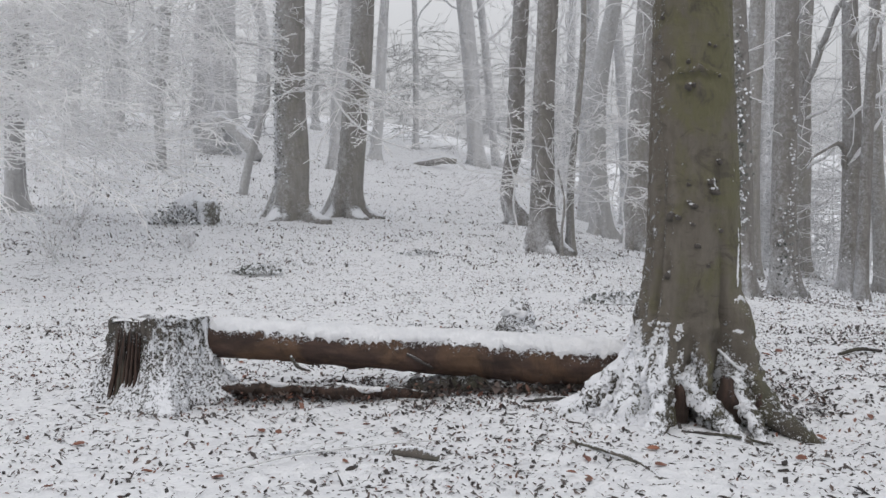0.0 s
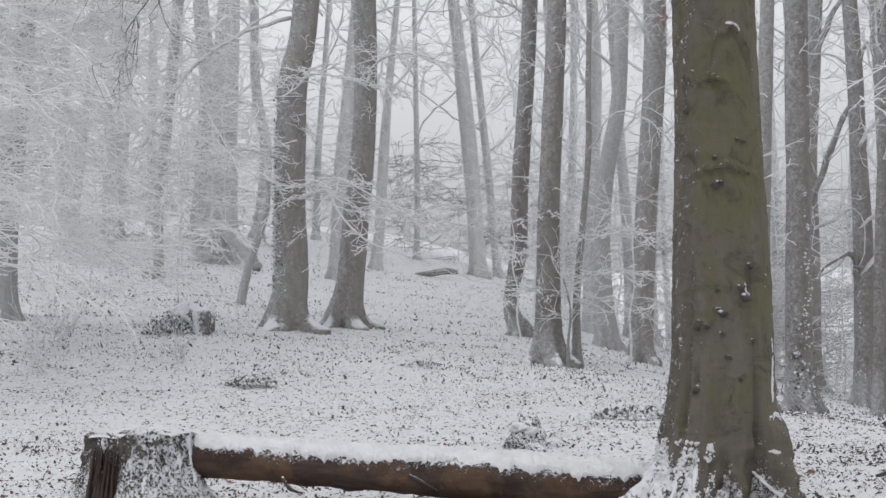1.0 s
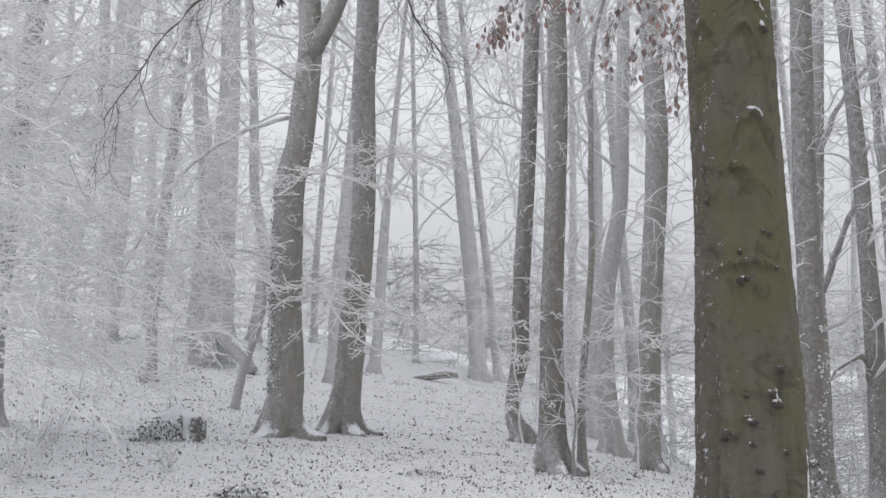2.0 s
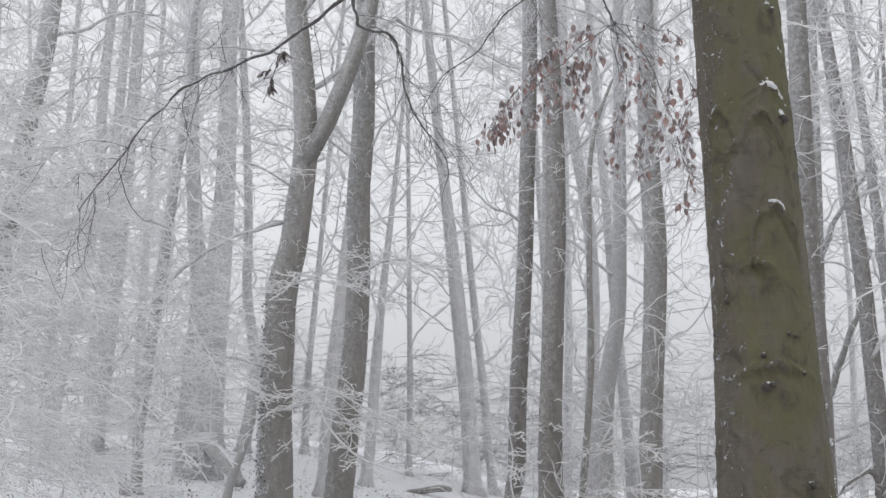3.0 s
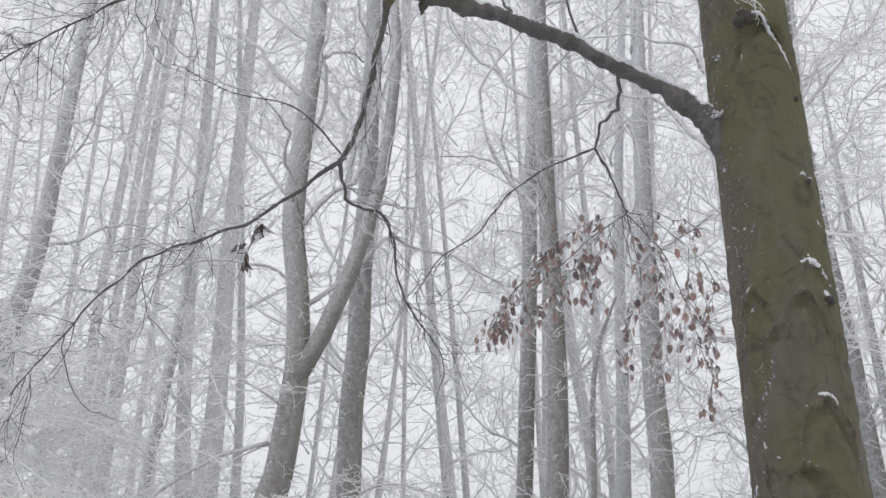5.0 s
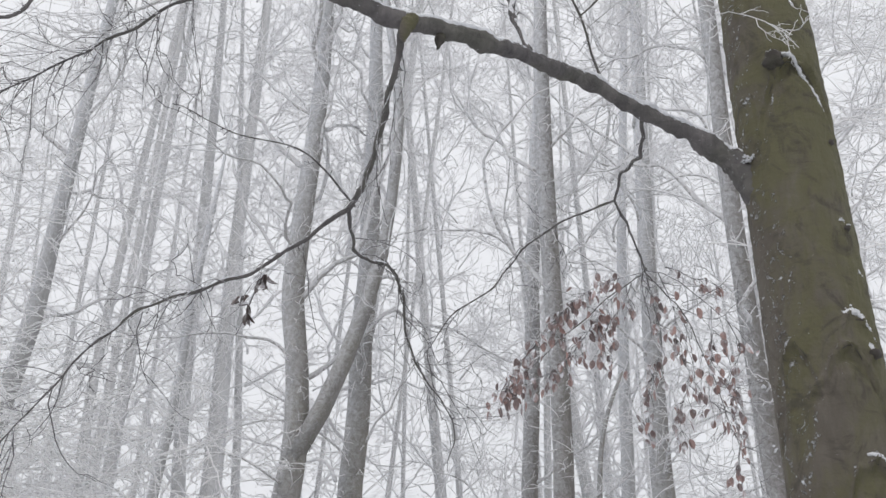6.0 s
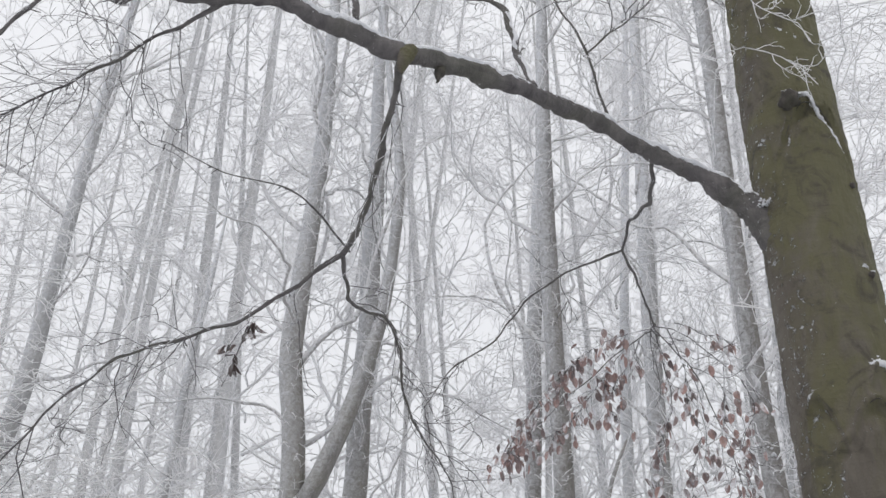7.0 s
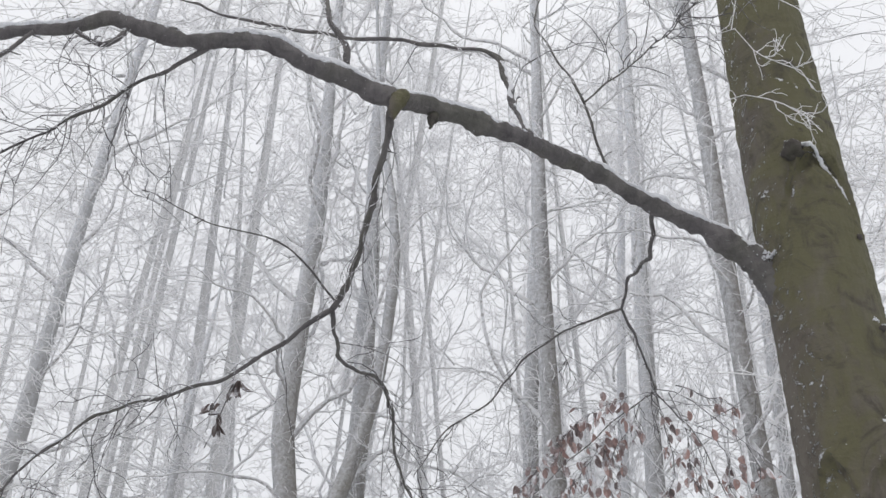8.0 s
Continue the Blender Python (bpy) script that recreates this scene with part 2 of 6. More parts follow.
# rotten wood; its dark also paints the shade between the near roots
M_ROT_AND_SHADE = bark_material("rotten_red_wood_and_gap_shade", (0.016, 0.011, 0.010), (0.080, 0.046, 0.034), (0.06, 0.045, 0.032), 0.4, -0.3, 0.9, 1.5)
# M_RIME and M_RIME_LIMB: real rime, with the wood lifted to paint in mist
M_RIME = rime_material("rimed_twig", (0.52, 0.515, 0.51), (0.94, 0.94, 0.95), 0.27, 0.64, 0.25)
M_SPRAY = rime_material("frosted_spray_twig", (0.46, 0.455, 0.45), (0.96, 0.96, 0.965), 0.32, 0.52, 0.26)
M_RIME_LIMB = rime_material("rimed_limb", (0.46, 0.45, 0.445), (0.88, 0.885, 0.90), 0.08)
# far limbs: rime plus a painted share of haze
M_FAR_LIMB = rime_material("mist_paled_limb", (0.60, 0.60, 0.61), (0.90, 0.905, 0.92), 0.08)
# brush in the grey of mist, which it stands in for
M_BRUSH = rime_material("mist_grey_brush", (0.20, 0.195, 0.195), (0.62, 0.63, 0.65), 0.02, 0.3)
M_TWIG = rime_material("dark_twig", (0.105, 0.097, 0.098), (0.72, 0.73, 0.76), -0.06, 0.0)
M_LEAF = leaf_material("withered_beech_leaf", [(0.0, (0.21, 0.168, 0.165)), (0.5, (0.32, 0.238, 0.228)), (1.0, (0.46, 0.300, 0.270))], 0.5)
M_LITTER = leaf_material("fallen_leaf_litter", [(0.0, (0.030, 0.028, 0.029)), (0.6, (0.068, 0.056, 0.052)), (0.88, (0.12, 0.078, 0.062)), (1.0, (0.24, 0.10, 0.065))], 0.0)
# farther litter: snow-dusted, its browns also painted paler as haze does
M_LITTER_FROST_HAZE = leaf_material("frosted_hazed_leaf_litter", [(0.0, (0.10, 0.097, 0.098)), (0.6, (0.19, 0.175, 0.168)), (1.0, (0.27, 0.22, 0.20))], 0.55)
M_DRY = leaf_material("dry_curled_leaf", [(0.0, (0.075, 0.062, 0.06)), (1.0, (0.17, 0.125, 0.115))], 0.25)
M_RUSSET = leaf_material("russet_leaf", [(0.0, (0.12, 0.045, 0.035)), (1.0, (0.27, 0.11, 0.06))], 0.0)
M_BRAMBLE = leaf_material("frosted_bramble_leaf", [(0.0, (0.08, 0.092, 0.082)), (1.0, (0.20, 0.20, 0.18))], 0.75)


# ---- building helpers ----
rng = np.random.default_rng(7)


def fast_mesh(name, verts, faces, smooth=True):
    """A mesh out of arrays; faces are all triangles or all quads."""
    verts, faces = np.asarray(verts, np.float32), np.asarray(faces, np.int32)
    me = bpy.data.meshes.new(name)
    me.vertices.add(len(verts))
    me.vertices.foreach_set("co", verts.ravel())
    k = faces.shape[1]
    me.loops.add(faces.size)
    me.loops.foreach_set("vertex_index", faces.ravel())
    me.polygons.add(len(faces))
    me.polygons.foreach_set("loop_start", np.arange(0, faces.size, k, dtype=np.int32))
    me.update(calc_edges=True)
    me.validate()
    me.polygons.foreach_set("use_smooth", np.full(len(me.polygons), smooth))
    return me


def part(name, me, material, parent=None, label=""):
    """Links a mesh as one object, under its thing or part where one is given."""
    if not me.materials:
        me.materials.append(material)
    ob = new(name, me)
    ob.parent = parent
    return tagged(ob, label) if label else ob


def thing(name, x, y, z, label, category, group="", kind=""):
    ob = new(name)
    ob.location = (x, y, z)
    return tagged(ob, label, category, group, kind)


def spline(rows, n, crowd=1.0):
    """n points along a smooth curve through the rows (any number of columns); crowd over 1 sets more of them near the start."""
    p = np.array(rows, float)
    p = np.vstack([2 * p[0] - p[1], p, 2 * p[-1] - p[-2]])
    seg = np.sqrt((np.diff(p[1:-1, :3], axis=0) ** 2).sum(1))
    s = np.r_[0, np.cumsum(seg)]
    out = []
    for d in s[-1] * np.linspace(0, 1, n) ** crowd:
        k = min(np.searchsorted(s, d, side="right") - 1, len(seg) - 1)
        u = (d - s[k]) / seg[k]
        a, b, c, e = p[k : k + 4]
        h0, h1, h2 = seg[max(k - 1, 0)], seg[k], seg[min(k + 1, len(seg) - 1)]
        mb = h1 * ((b - a) / h0 * h1 + (c - b) / h1 * h0) / (h0 + h1)
        mc = h1 * ((c - b) / h1 * h2 + (e - c) / h2 * h1) / (h1 + h2)
        out.append((2 * u**3 - 3 * u**2 + 1) * b + (u**3 - 2 * u**2 + u) * mb + (3 * u**2 - 2 * u**3) * c + (u**3 - u**2) * mc)
    return np.array(out)


def frames_along(pts):
    t = np.gradient(pts, axis=-2)
    t /= np.linalg.norm(t, axis=-1, keepdims=True) + 1e-9
    ref = np.where(np.abs(t[..., 2:3]) > 0.9, np.array([1.0, 0, 0]), np.array([0, 0, 1.0]))
    u = np.cross(t, ref)
    u /= np.linalg.norm(u, axis=-1, keepdims=True) + 1e-9
    return t, u, np.cross(u, t)


def tube(rows, rings, sides, rough=0.0, scale=3.0, caps=True, name="tube", flutes=None, crowd=1.0):
    """A closed, uneven round body along rows of (x, y, z, radius)."""
    c = spline(rows, rings, crowd)
    stations = np.linspace(0, 1, rings) ** crowd
    pts, rad = c[:, :3], np.maximum(c[:, 3], 0.002)
    t = np.gradient(pts, axis=0)
    t /= np.linalg.norm(t, axis=1, keepdims=True)
    ref = np.array([1.0, 0, 0]) if abs(t[:, 2]).mean() > 0.7 else np.array([0, 0, 1.0])
    u = np.cross(t, ref)
    u /= np.linalg.norm(u, axis=1, keepdims=True)
    v = np.cross(u, t)
    ang = np.linspace(0, 2 * np.pi, sides, endpoint=False)
    verts = []
    off = rng.uniform(0, 50, 3)
    for i in range(rings):
        for a in ang:
            d = math.cos(a) * u[i] + math.sin(a) * v[i]
            r = rad[i]
            if flutes:
                r *= flutes(a, stations[i])
            if rough:
                q = pts[i] + d * r + off
                r *= 1 + rough * (noise.noise(Vector(q * scale)) + 0.5 * noise.noise(Vector(q * scale * 3.1)))
            verts.append(pts[i] + d * r)
    faces = []
    for i in range(rings - 1):
        for j in range(sides):
            k = (j + 1) % sides
            faces.append((i * sides + j, i * sides + k, (i + 1) * sides + k, (i + 1) * sides + j))
    if caps:
        for i, flip in ((0, True), (rings - 1, False)):
            verts.append(pts[i] + t[i] * rad[i] * (0.15 if i else -0.15))
            for j in range(sides):
                k = (j + 1) % sides
                e = (i * sides + j, i * sides + k)
                faces.append((e[1], e[0], len(verts) - 1, len(verts) - 1) if flip else (e[0], e[1], len(verts) - 1, len(verts) - 1))
    me = bpy.data.meshes.new(name)
    me.from_pydata([tuple(w) for w in verts], [], [tuple(dict.fromkeys(f)) for f in faces])
    me.polygons.foreach_set("use_smooth", np.full(len(me.polygons), True))
    return me


def grow(starts, dirs, lens, r0, r1, k, wander, droop):
    """Many twigs at once: polylines of k steps that wander and droop (arrays of points and of radii)."""
    n = len(starts)
    pts, d = np.zeros((n, k + 1, 3)), dirs.copy()
    pts[:, 0] = starts
    for i in range(k):
        pts[:, i + 1] = pts[:, i] + d * (lens / k)[:, None]
        d = d + rng.normal(0, wander, (n, 3))
        d[:, 2] -= droop
        d /= np.linalg.norm(d, axis=1, keepdims=True)
    f = np.linspace(0, 1, k + 1)[None]
    return pts, np.ones((n, 1)) * (r0 * (1 - f) + r1 * f)


def sprout(pts, n, lo_angle, hi_angle, flat, lo=0.15):
    """n starting points and ways on the polylines, fanning out at an angle, flattened towards the level."""
    i, k = rng.integers(0, len(pts), n), pts.shape[1] - 1
    s = rng.uniform(lo, 1, n) * k
    j = np.minimum(s.astype(int), k - 1)
    a, b = pts[i, j], pts[i, j + 1]
    t = b - a
    t /= np.linalg.norm(t, axis=1, keepdims=True) + 1e-9
    side = rng.normal(0, 1, (n, 3))
    side[:, 2] *= flat
    side -= (side * t).sum(1, keepdims=True) * t
    side /= np.linalg.norm(side, axis=1, keepdims=True) + 1e-9
    ang = rng.uniform(lo_angle, hi_angle, n)[:, None]
    return a + (b - a) * (s - j)[:, None], np.cos(ang) * t + np.sin(ang) * side


def twig_arrays(sets, sides=3):
    """Vertices and faces of many thin round twigs."""
    vs, fs, base = [], [], 0
    for pts, rad in sets:
        n, k = pts.shape[0], pts.shape[1]
        _, u, v = frames_along(pts)
        ring = []
        for a in np.linspace(0, 2 * np.pi, sides, endpoint=False):
            ring.append(pts + rad[..., None] * (math.cos(a) * u + math.sin(a) * v))
        ring = np.stack(ring, 2)
        vs.append(ring.reshape(-1, 3))
        i = np.arange(n)[:, None, None] * k * sides + np.arange(k - 1)[None, :, None] * sides
        j = np.arange(sides)[None, None]
        q = np.stack([i + j, i + (j + 1) % sides, i + sides + (j + 1) % sides, i + sides + j], -1)
        fs.append(q.reshape(-1, 4) + base)
        base += n * k * sides
    return np.vstack(vs), np.vstack(fs)


def fan(limbs, counts, lengths, radii, flat=0.35, droop=0.03, wander=0.16, lo=0.15, joints=(4, 3, 2)):
    """Branchlets of ever finer orders on limbs (an array of polylines)."""
    sets, parent = [], limbs
    for n, ln, r, k, crook in zip(counts, lengths, radii, joints, (1.0, 1.25, 1.6)):
        s, d = sprout(parent, n, 0.35, 1.3, flat, lo)
        sets.append(grow(s, d, rng.uniform(0.3, 1.4, n) * ln, r, r * 0.5, k, wander * crook, droop))
        parent = sets[-1][0]
    return sets


def laterals(pts, per, angle, ratio, r0, r1, k, rise=0.0, rough=0.2, droop=0.02):
    """Side shoots that leave each axis in turn to one side and the other, in the level plane, shorter towards the tip."""
    n, steps = len(pts), pts.shape[1] - 1
    span = np.linalg.norm(np.diff(pts, axis=1), axis=2).sum(1)
    i = np.repeat(np.arange(n), per)
    g = np.tile(np.arange(per), n)
    f = np.clip((g + 0.6 + rng.normal(0, 0.25, n * per)) / (per + 0.2), 0.04, 0.99)
    at = f * steps
    j = np.minimum(at.astype(int), steps - 1)
    a, b = pts[i, j], pts[i, j + 1]
    t = b - a
    t /= np.linalg.norm(t, axis=1, keepdims=True) + 1e-9
    side = np.cross(t, np.array([0, 0, 1.0]))
    side /= np.linalg.norm(side, axis=1, keepdims=True) + 1e-9
    side *= np.where((g + i) % 2 == 0, 1.0, -1.0)[:, None]
    side[:, 2] += rise + rng.normal(0, 0.38, n * per)
    turn = (angle + rng.normal(0, 0.15, n * per))[:, None]
    d = np.cos(turn) * t + np.sin(turn) * side
    d /= np.linalg.norm(d, axis=1, keepdims=True)
    ln = span[i] * ratio * (1.15 - 0.75 * f) * rng.uniform(0.55, 1.25, n * per)
    return grow(a + (b - a) * (at - j)[:, None], d, ln, r0, r1, k, rough, droop)


def plume(limbs, r, per=(10, 6, 4), joints=(6, 4, 2)):
    """Flat frosted sprays on limbs: three orders of alternate shoots."""
    sets, parent = [], limbs
    for per_, ratio, r_, k in zip(per, (0.42, 0.40, 0.42), (1.35 * r, 1.05 * r, 0.85 * r), joints):
        sets.append(laterals(parent, per_, 0.8, ratio, r_, r_ * 0.72, k, 0.0, 0.27, 0.03))
        parent = sets[-1][0]
    return sets


# ---- the ground: gently rising wood floor that falls away to one side ----
def hill(x, y):
    u = max(0.0, y - 9)
    v, tx = u / (1 + u / 25), math.tanh(x / 8)
    w = max(0.0, y - 24) ** 2 / 100
    w = w / (1 + w / 3)
    s = math.log1p(math.exp(min(30, 2 * (x - 2.2)))) / 2
    s = s / (1 + s / 40)
    k = min(1, max(0, (y - 8) / 9))
    k = k * k * (3 - 2 * k)
    dip = 0.10 * math.exp(-(((x - 2.35) / 0.55) ** 2) - ((y - 6.25) / 0.5) ** 2)
    far = max(0.0, y - 25)
    side = min(1, max(0, (x - 3.5) / 5))
    dip += 0.13 * far / (1 + far / 60) * side * side * (3 - 2 * side)
    return 0.1 + 0.0125 * v - 0.1141 * v * tx + 0.6549 * w - 0.1411 * w * tx - 0.1417 * s * k - dip


def uneven(x, y):
    q = Vector((x, y, 0))
    fade = 1 / (1 + max(0, abs(y - 7) - 8) / 10)
    return 0.05 * noise.noise(q * 0.7) + fade * (0.022 * noise.noise(q * 3.1) + 0.012 * noise.noise(q * 9.0) + 0.006 * noise.noise(q * 21.0))


def ground_z(x, y):
    return hill(x, y) + uneven(x, y)


def spread(lo, hi, step_size, far_lo, far_hi, ratio=1.16):
    out = list(np.arange(lo, hi, step_size))
    for sign, start, far in ((1, hi, far_hi), (-1, lo - step_size, far_lo)):
        p, d = start, step_size
        side = []
        while (far - p) * sign > 0:
            side.append(p)
            d *= ratio
            p += sign * d
        side.append(far)
        out = out + side if sign > 0 else side[::-1] + out
    return np.array(out)


gx, gy = spread(-2.6, 3.8, 0.055, -900, 900, 1.11), spread(5.2, 10.0, 0.055, -900, 1200, 1.10)
gv = np.array([(x, y, ground_z(x, y)) for y in gy for x in gx])
gi = np.arange(len(gy) - 1)[:, None] * len(gx) + np.arange(len(gx) - 1)[None]
gf = np.stack([gi, gi + 1, gi + 1 + len(gx), gi + len(gx)], -1).reshape(-1, 4)
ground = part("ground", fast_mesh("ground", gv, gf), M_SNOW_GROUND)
tagged(ground, "snow-dusted woodland floor with dark leaf litter showing through", "ground", kind="structure")


# ---- the near beech ----
TX, TY = 1.77, 6.75
TRUNK_R = ((-0.3, 0.275), (0.6, 0.265), (1.1, 0.252), (2.35, 0.217), (3.15, 0.208), (4.7, 0.187), (5.5, 0.168), (8.0, 0.15), (12.0, 0.11), (17.0, 0.05))
# root flares: way round the trunk in degrees (0 faces the path), reach, breadth, height at which they run out
ROOTS = ((-84, 0.66, 12, 0.27), (-70, 0.36, 5, 0.30), (-58, 0.46, 10, 0.36), (-44, 0.40, 5, 0.34), (-31, 0.42, 9, 0.34), (4, 0.12, 9, 0.24), (52, 0.14, 12, 0.16), (76, 0.06, 10, 0.2), (130, 0.4, 18, 0.3), (180, 0.5, 20, 0.3), (-125, 0.45, 18, 0.3))
# branch collars and bark brows: way round, height, half-width, how proud, drop of the arch at its ends
BROWS = ((9, 2.72, 0.10, 0.046, 0.16), (-17, 2.46, 0.07, 0.045, 0.03), (-7, 2.01, 0.15, 0.036, 0.035), (21, 3.27, 0.06, 0.036, 0.05), (-46, 3.20, 0.06, 0.038, 0.13), (4, 3.15, 0.09, 0.038, 0.15), (-24, 3.02, 0.05, 0.024, 0.06), (4, 4.43, 0.14, 0.046, 0.20), (-10, 1.42, 0.17, 0.008, 0.02))
# knots: way round, height, size
KNOTS = ((-15, 1.91, 0.022), (-9, 1.92, 0.014), (-15, 1.38, 0.012), (12, 1.39, 0.020), (17, 1.34, 0.024), (-9, 1.26, 0.018), (-13, 1.28, 0.014), (-36, 1.20, 0.028), (-28, 1.20, 0.018), (-10, 1.16, 0.013), (-5, 1.04, 0.016), (-38, 0.88, 0.022), (25, 1.50, 0.016), (22, 2.13, 0.011), (14, 2.14, 0.010), (35, 3.12, 0.022), (35, 3.65, 0.014), (-15, 2.05, 0.012), (27, 1.12, 0.014), (8, 0.93, 0.012), (28, 1.97, 0.01), (-16, 4.425, 0.040), (-55, 2.3, 0.015), (40, 4.05, 0.012))


def arc(a, b):
    return (a - b + 180) % 360 - 180


def near_radius(deg, z):
    r = float(np.interp(z, [p[0] for p in TRUNK_R], [p[1] for p in TRUNK_R]))
    low = max(0.0, z - 0.08)
    base = r
    for way, reach, breadth, tall in ROOTS:
        r += reach * math.exp(-((arc(deg, way) / breadth) ** 2)) * math.exp(-((low / tall) ** 0.95) * 1.25)
        r += 0.022 * math.exp(-((arc(deg, way) / breadth) ** 2)) * math.exp(-low / 0.8)
    for way, h, half, proud, drop in BROWS:
        s = radians(arc(deg, way)) * base
        if abs(s) < half * 1.6 and abs(z - h) < 0.4:
            line = h - drop * (s / half) ** 2 + 0.030 * noise.noise(Vector((s * 22, h * 7, 1))) + 0.012 * noise.noise(Vector((s * 70, h * 7, 2)))
            proud *= max(0.1, 0.62 + 0.9 * noise.noise(Vector((s * 17, h * 5, 4))) + 0.5 * noise.noise(Vector((s * 55, z * 40, 4))))
            d = (z - line) / (0.013 if z > line else 0.022)
            r += proud * math.exp(-d * d) * max(0, 1 - (s / half / 1.5) ** 2)
            if z < line:
                r += 0.45 * proud * math.exp(-(((z - line + 0.12) / 0.06) ** 2)) * max(0, 1 - (s / half / 1.3) ** 2)
                r -= 0.38 * proud * math.exp(-(((z - line + 0.048) / 0.024) ** 2)) * max(0, 1 - (s / half) ** 2)
    for way, h, size in KNOTS:
        s, d = radians(arc(deg, way)) * base, z - h
        q = (s * s + d * d) / (size * size)
        if q < 6:
            r += size * 0.75 * math.exp(-q) - size * 0.16 * math.exp(-((q**0.5 - 1.7) ** 2) * 4)
    # the side buttress that ends in a ledge, and the deep groove beside it
    r += 0.070 * math.exp(-((arc(deg, 60) / 22) ** 4)) * (1 / (1 + math.exp(min(50, (z - 0.69) / 0.028))))
    r += 0.030 * math.exp(-((arc(deg, 48) / 14) ** 4)) * (1 / (1 + math.exp(min(50, (z - 0.54) / 0.02))))
    groove = 0.05 * math.exp(-((arc(deg, 30) / 5) ** 2)) * math.exp(-((max(0, z - 0.55) / 0.5) ** 2))
    groove += 0.03 * math.exp(-((arc(deg, -48) / 4) ** 2)) * math.exp(-(((z - 0.85) / 0.45) ** 2))
    groove += 0.12 * math.exp(-((arc(deg, -14) / 8) ** 2)) * math.exp(-((max(0, z) / 0.36) ** 3))
    groove += 0.10 * math.exp(-((arc(deg, 20) / 6.5) ** 2)) * math.exp(-((max(0, z) / 0.46) ** 3))
    groove += 0.09 * math.exp(-((arc(deg, 38) / 7) ** 2)) * math.exp(-((max(0, z) / 0.30) ** 3))
    return r - groove


def near_trunk():
    hs = np.r_[np.linspace(-0.15, 0.8, 70), np.linspace(0.82, 5.4, 330), np.linspace(5.5, 17, 20)]
    sides = 150
    verts = []
    for z in hs:
        for j in range(sides):
            # finer steps on the side towards the path
            f = j / sides
            deg = 360 * f - 180
            deg = deg - 22 * math.sin(radians(deg)) * -1 * -1
            a = radians(deg)
            q = Vector((math.sin(a) * 2.2, math.cos(a) * 2.2, z * 2.0))
            r = near_radius(deg, z)
            r += 0.004 * max(0, noise.noise(Vector((math.sin(a) * 5, math.cos(a) * 5, z * 17)))) + 0.003 * noise.noise(Vector((math.sin(a) * 14, math.cos(a) * 14, z * 30)))
            r *= 1 + 0.030 * noise.noise(q * 0.8) + 0.014 * noise.noise(q * 2.6) + 0.006 * noise.noise(Vector((a * 9, 3.0, z * 26)))
            r += 0.013 * max(0, noise.noise(Vector((math.sin(a) * 4.5 + 7, math.cos(a) * 4.5, z * 9))) - 0.22) + 0.009 * max(0, noise.noise(Vector((math.sin(a) * 9 + 3, math.cos(a) * 9, z * 21))) - 0.2)
            low = max(0, min(1, (0.75 - z) / 0.5))
            r += low * (0.065 * noise.noise(Vector((math.sin(a) * r * 8, math.cos(a) * r * 8, z * 8))) + 0.030 * noise.noise(Vector((math.sin(a) * r * 24, math.cos(a) * r * 24, z * 22))))
            bend = 0.018 * math.sin(z * 0.9)
            verts.append((bend + r * math.sin(a), -r * math.cos(a), z))
    fs = []
    for i in range(len(hs) - 1):
        for j in range(sides):
            k = (j + 1) % sides
            fs.append((i * sides + j, i * sides + k, (i + 1) * sides + k, (i + 1) * sides + j))
    return fast_mesh("near_trunk", np.array(verts), np.array(fs))


def blob(size, seed, flat=0.6, sub=2):
    """A small lump of snow."""
    bm = bmesh.new()
    bmesh.ops.create_icosphere(bm, subdivisions=sub, radius=size)
    for v in bm.verts:
        q = v.co / size + Vector((seed, seed * 1.7, 0))
        k = 1 + 0.5 * noise.noise(q * 1.1) + 0.35 * noise.noise(q * 2.7)
        v.co = Vector((v.co.x * k, v.co.y * k, v.co.z * k * flat))
    me = bpy.data.meshes.new("snow_lump")
    bm.to_mesh(me)
    bm.free()
    me.polygons.foreach_set("use_smooth", np.full(len(me.polygons), True))
    return me


def crumbs(spots, name="snow_crumbs"):
    """Many small grains of snow clinging together: rows of (x, y, z, size)."""
    ball = bmesh.new()
    bmesh.ops.create_icosphere(ball, subdivisions=1, radius=1.0)
    base = np.array([v.co for v in ball.verts])
    tris = np.array([[v.index for v in f.verts] for f in ball.faces])
    ball.free()
    vs, fs = [], []
    for k, (x, y, z, s) in enumerate(spots):
        vs.append(base * s * rng.uniform(0.6, 1.25, (len(base), 1)) * np.array([1, 1, 0.8]) + np.array([x, y, z]))
        fs.append(tris + k * len(base))
    return fast_mesh(name, np.vstack(vs), np.vstack(fs))


beech = thing("beech_tree", TX, TY, 0.0, "tall mossy olive-brown beech with snow-covered flaring roots", "tree")
part("trunk", near_trunk(), M_MOSSY, beech, "smooth olive-green beech bark with knots")
# snow caught on knots, brows and the branch collar
for k, (way, h, size) in enumerate(KNOTS):
    a, r = radians(way), near_radius(way, h) - size * 0.25
    knot = part("knot", blob(size * 1.05, 40 + k, 0.9, 3 if size > 0.03 else 2), M_DARKBARK, beech, "dark bark knot")
    knot.location = (r * math.sin(a) + 0.018 * math.sin(h * 0.9), -r * math.cos(a), h)
    if size > 0.0125 and k not in (0, 7, 8, 10, 11, 21, 22):
        a, r = radians(way), near_radius(way, h) + 0.004
        lump = part("snow_patch", blob(size * (0.36 + 0.4 * (k % 3) / 2), k, 0.55), M_SNOW, beech, "snow caught on the bark")
        lump.location = (r * math.sin(a), -r * math.cos(a), h + size * 0.75)
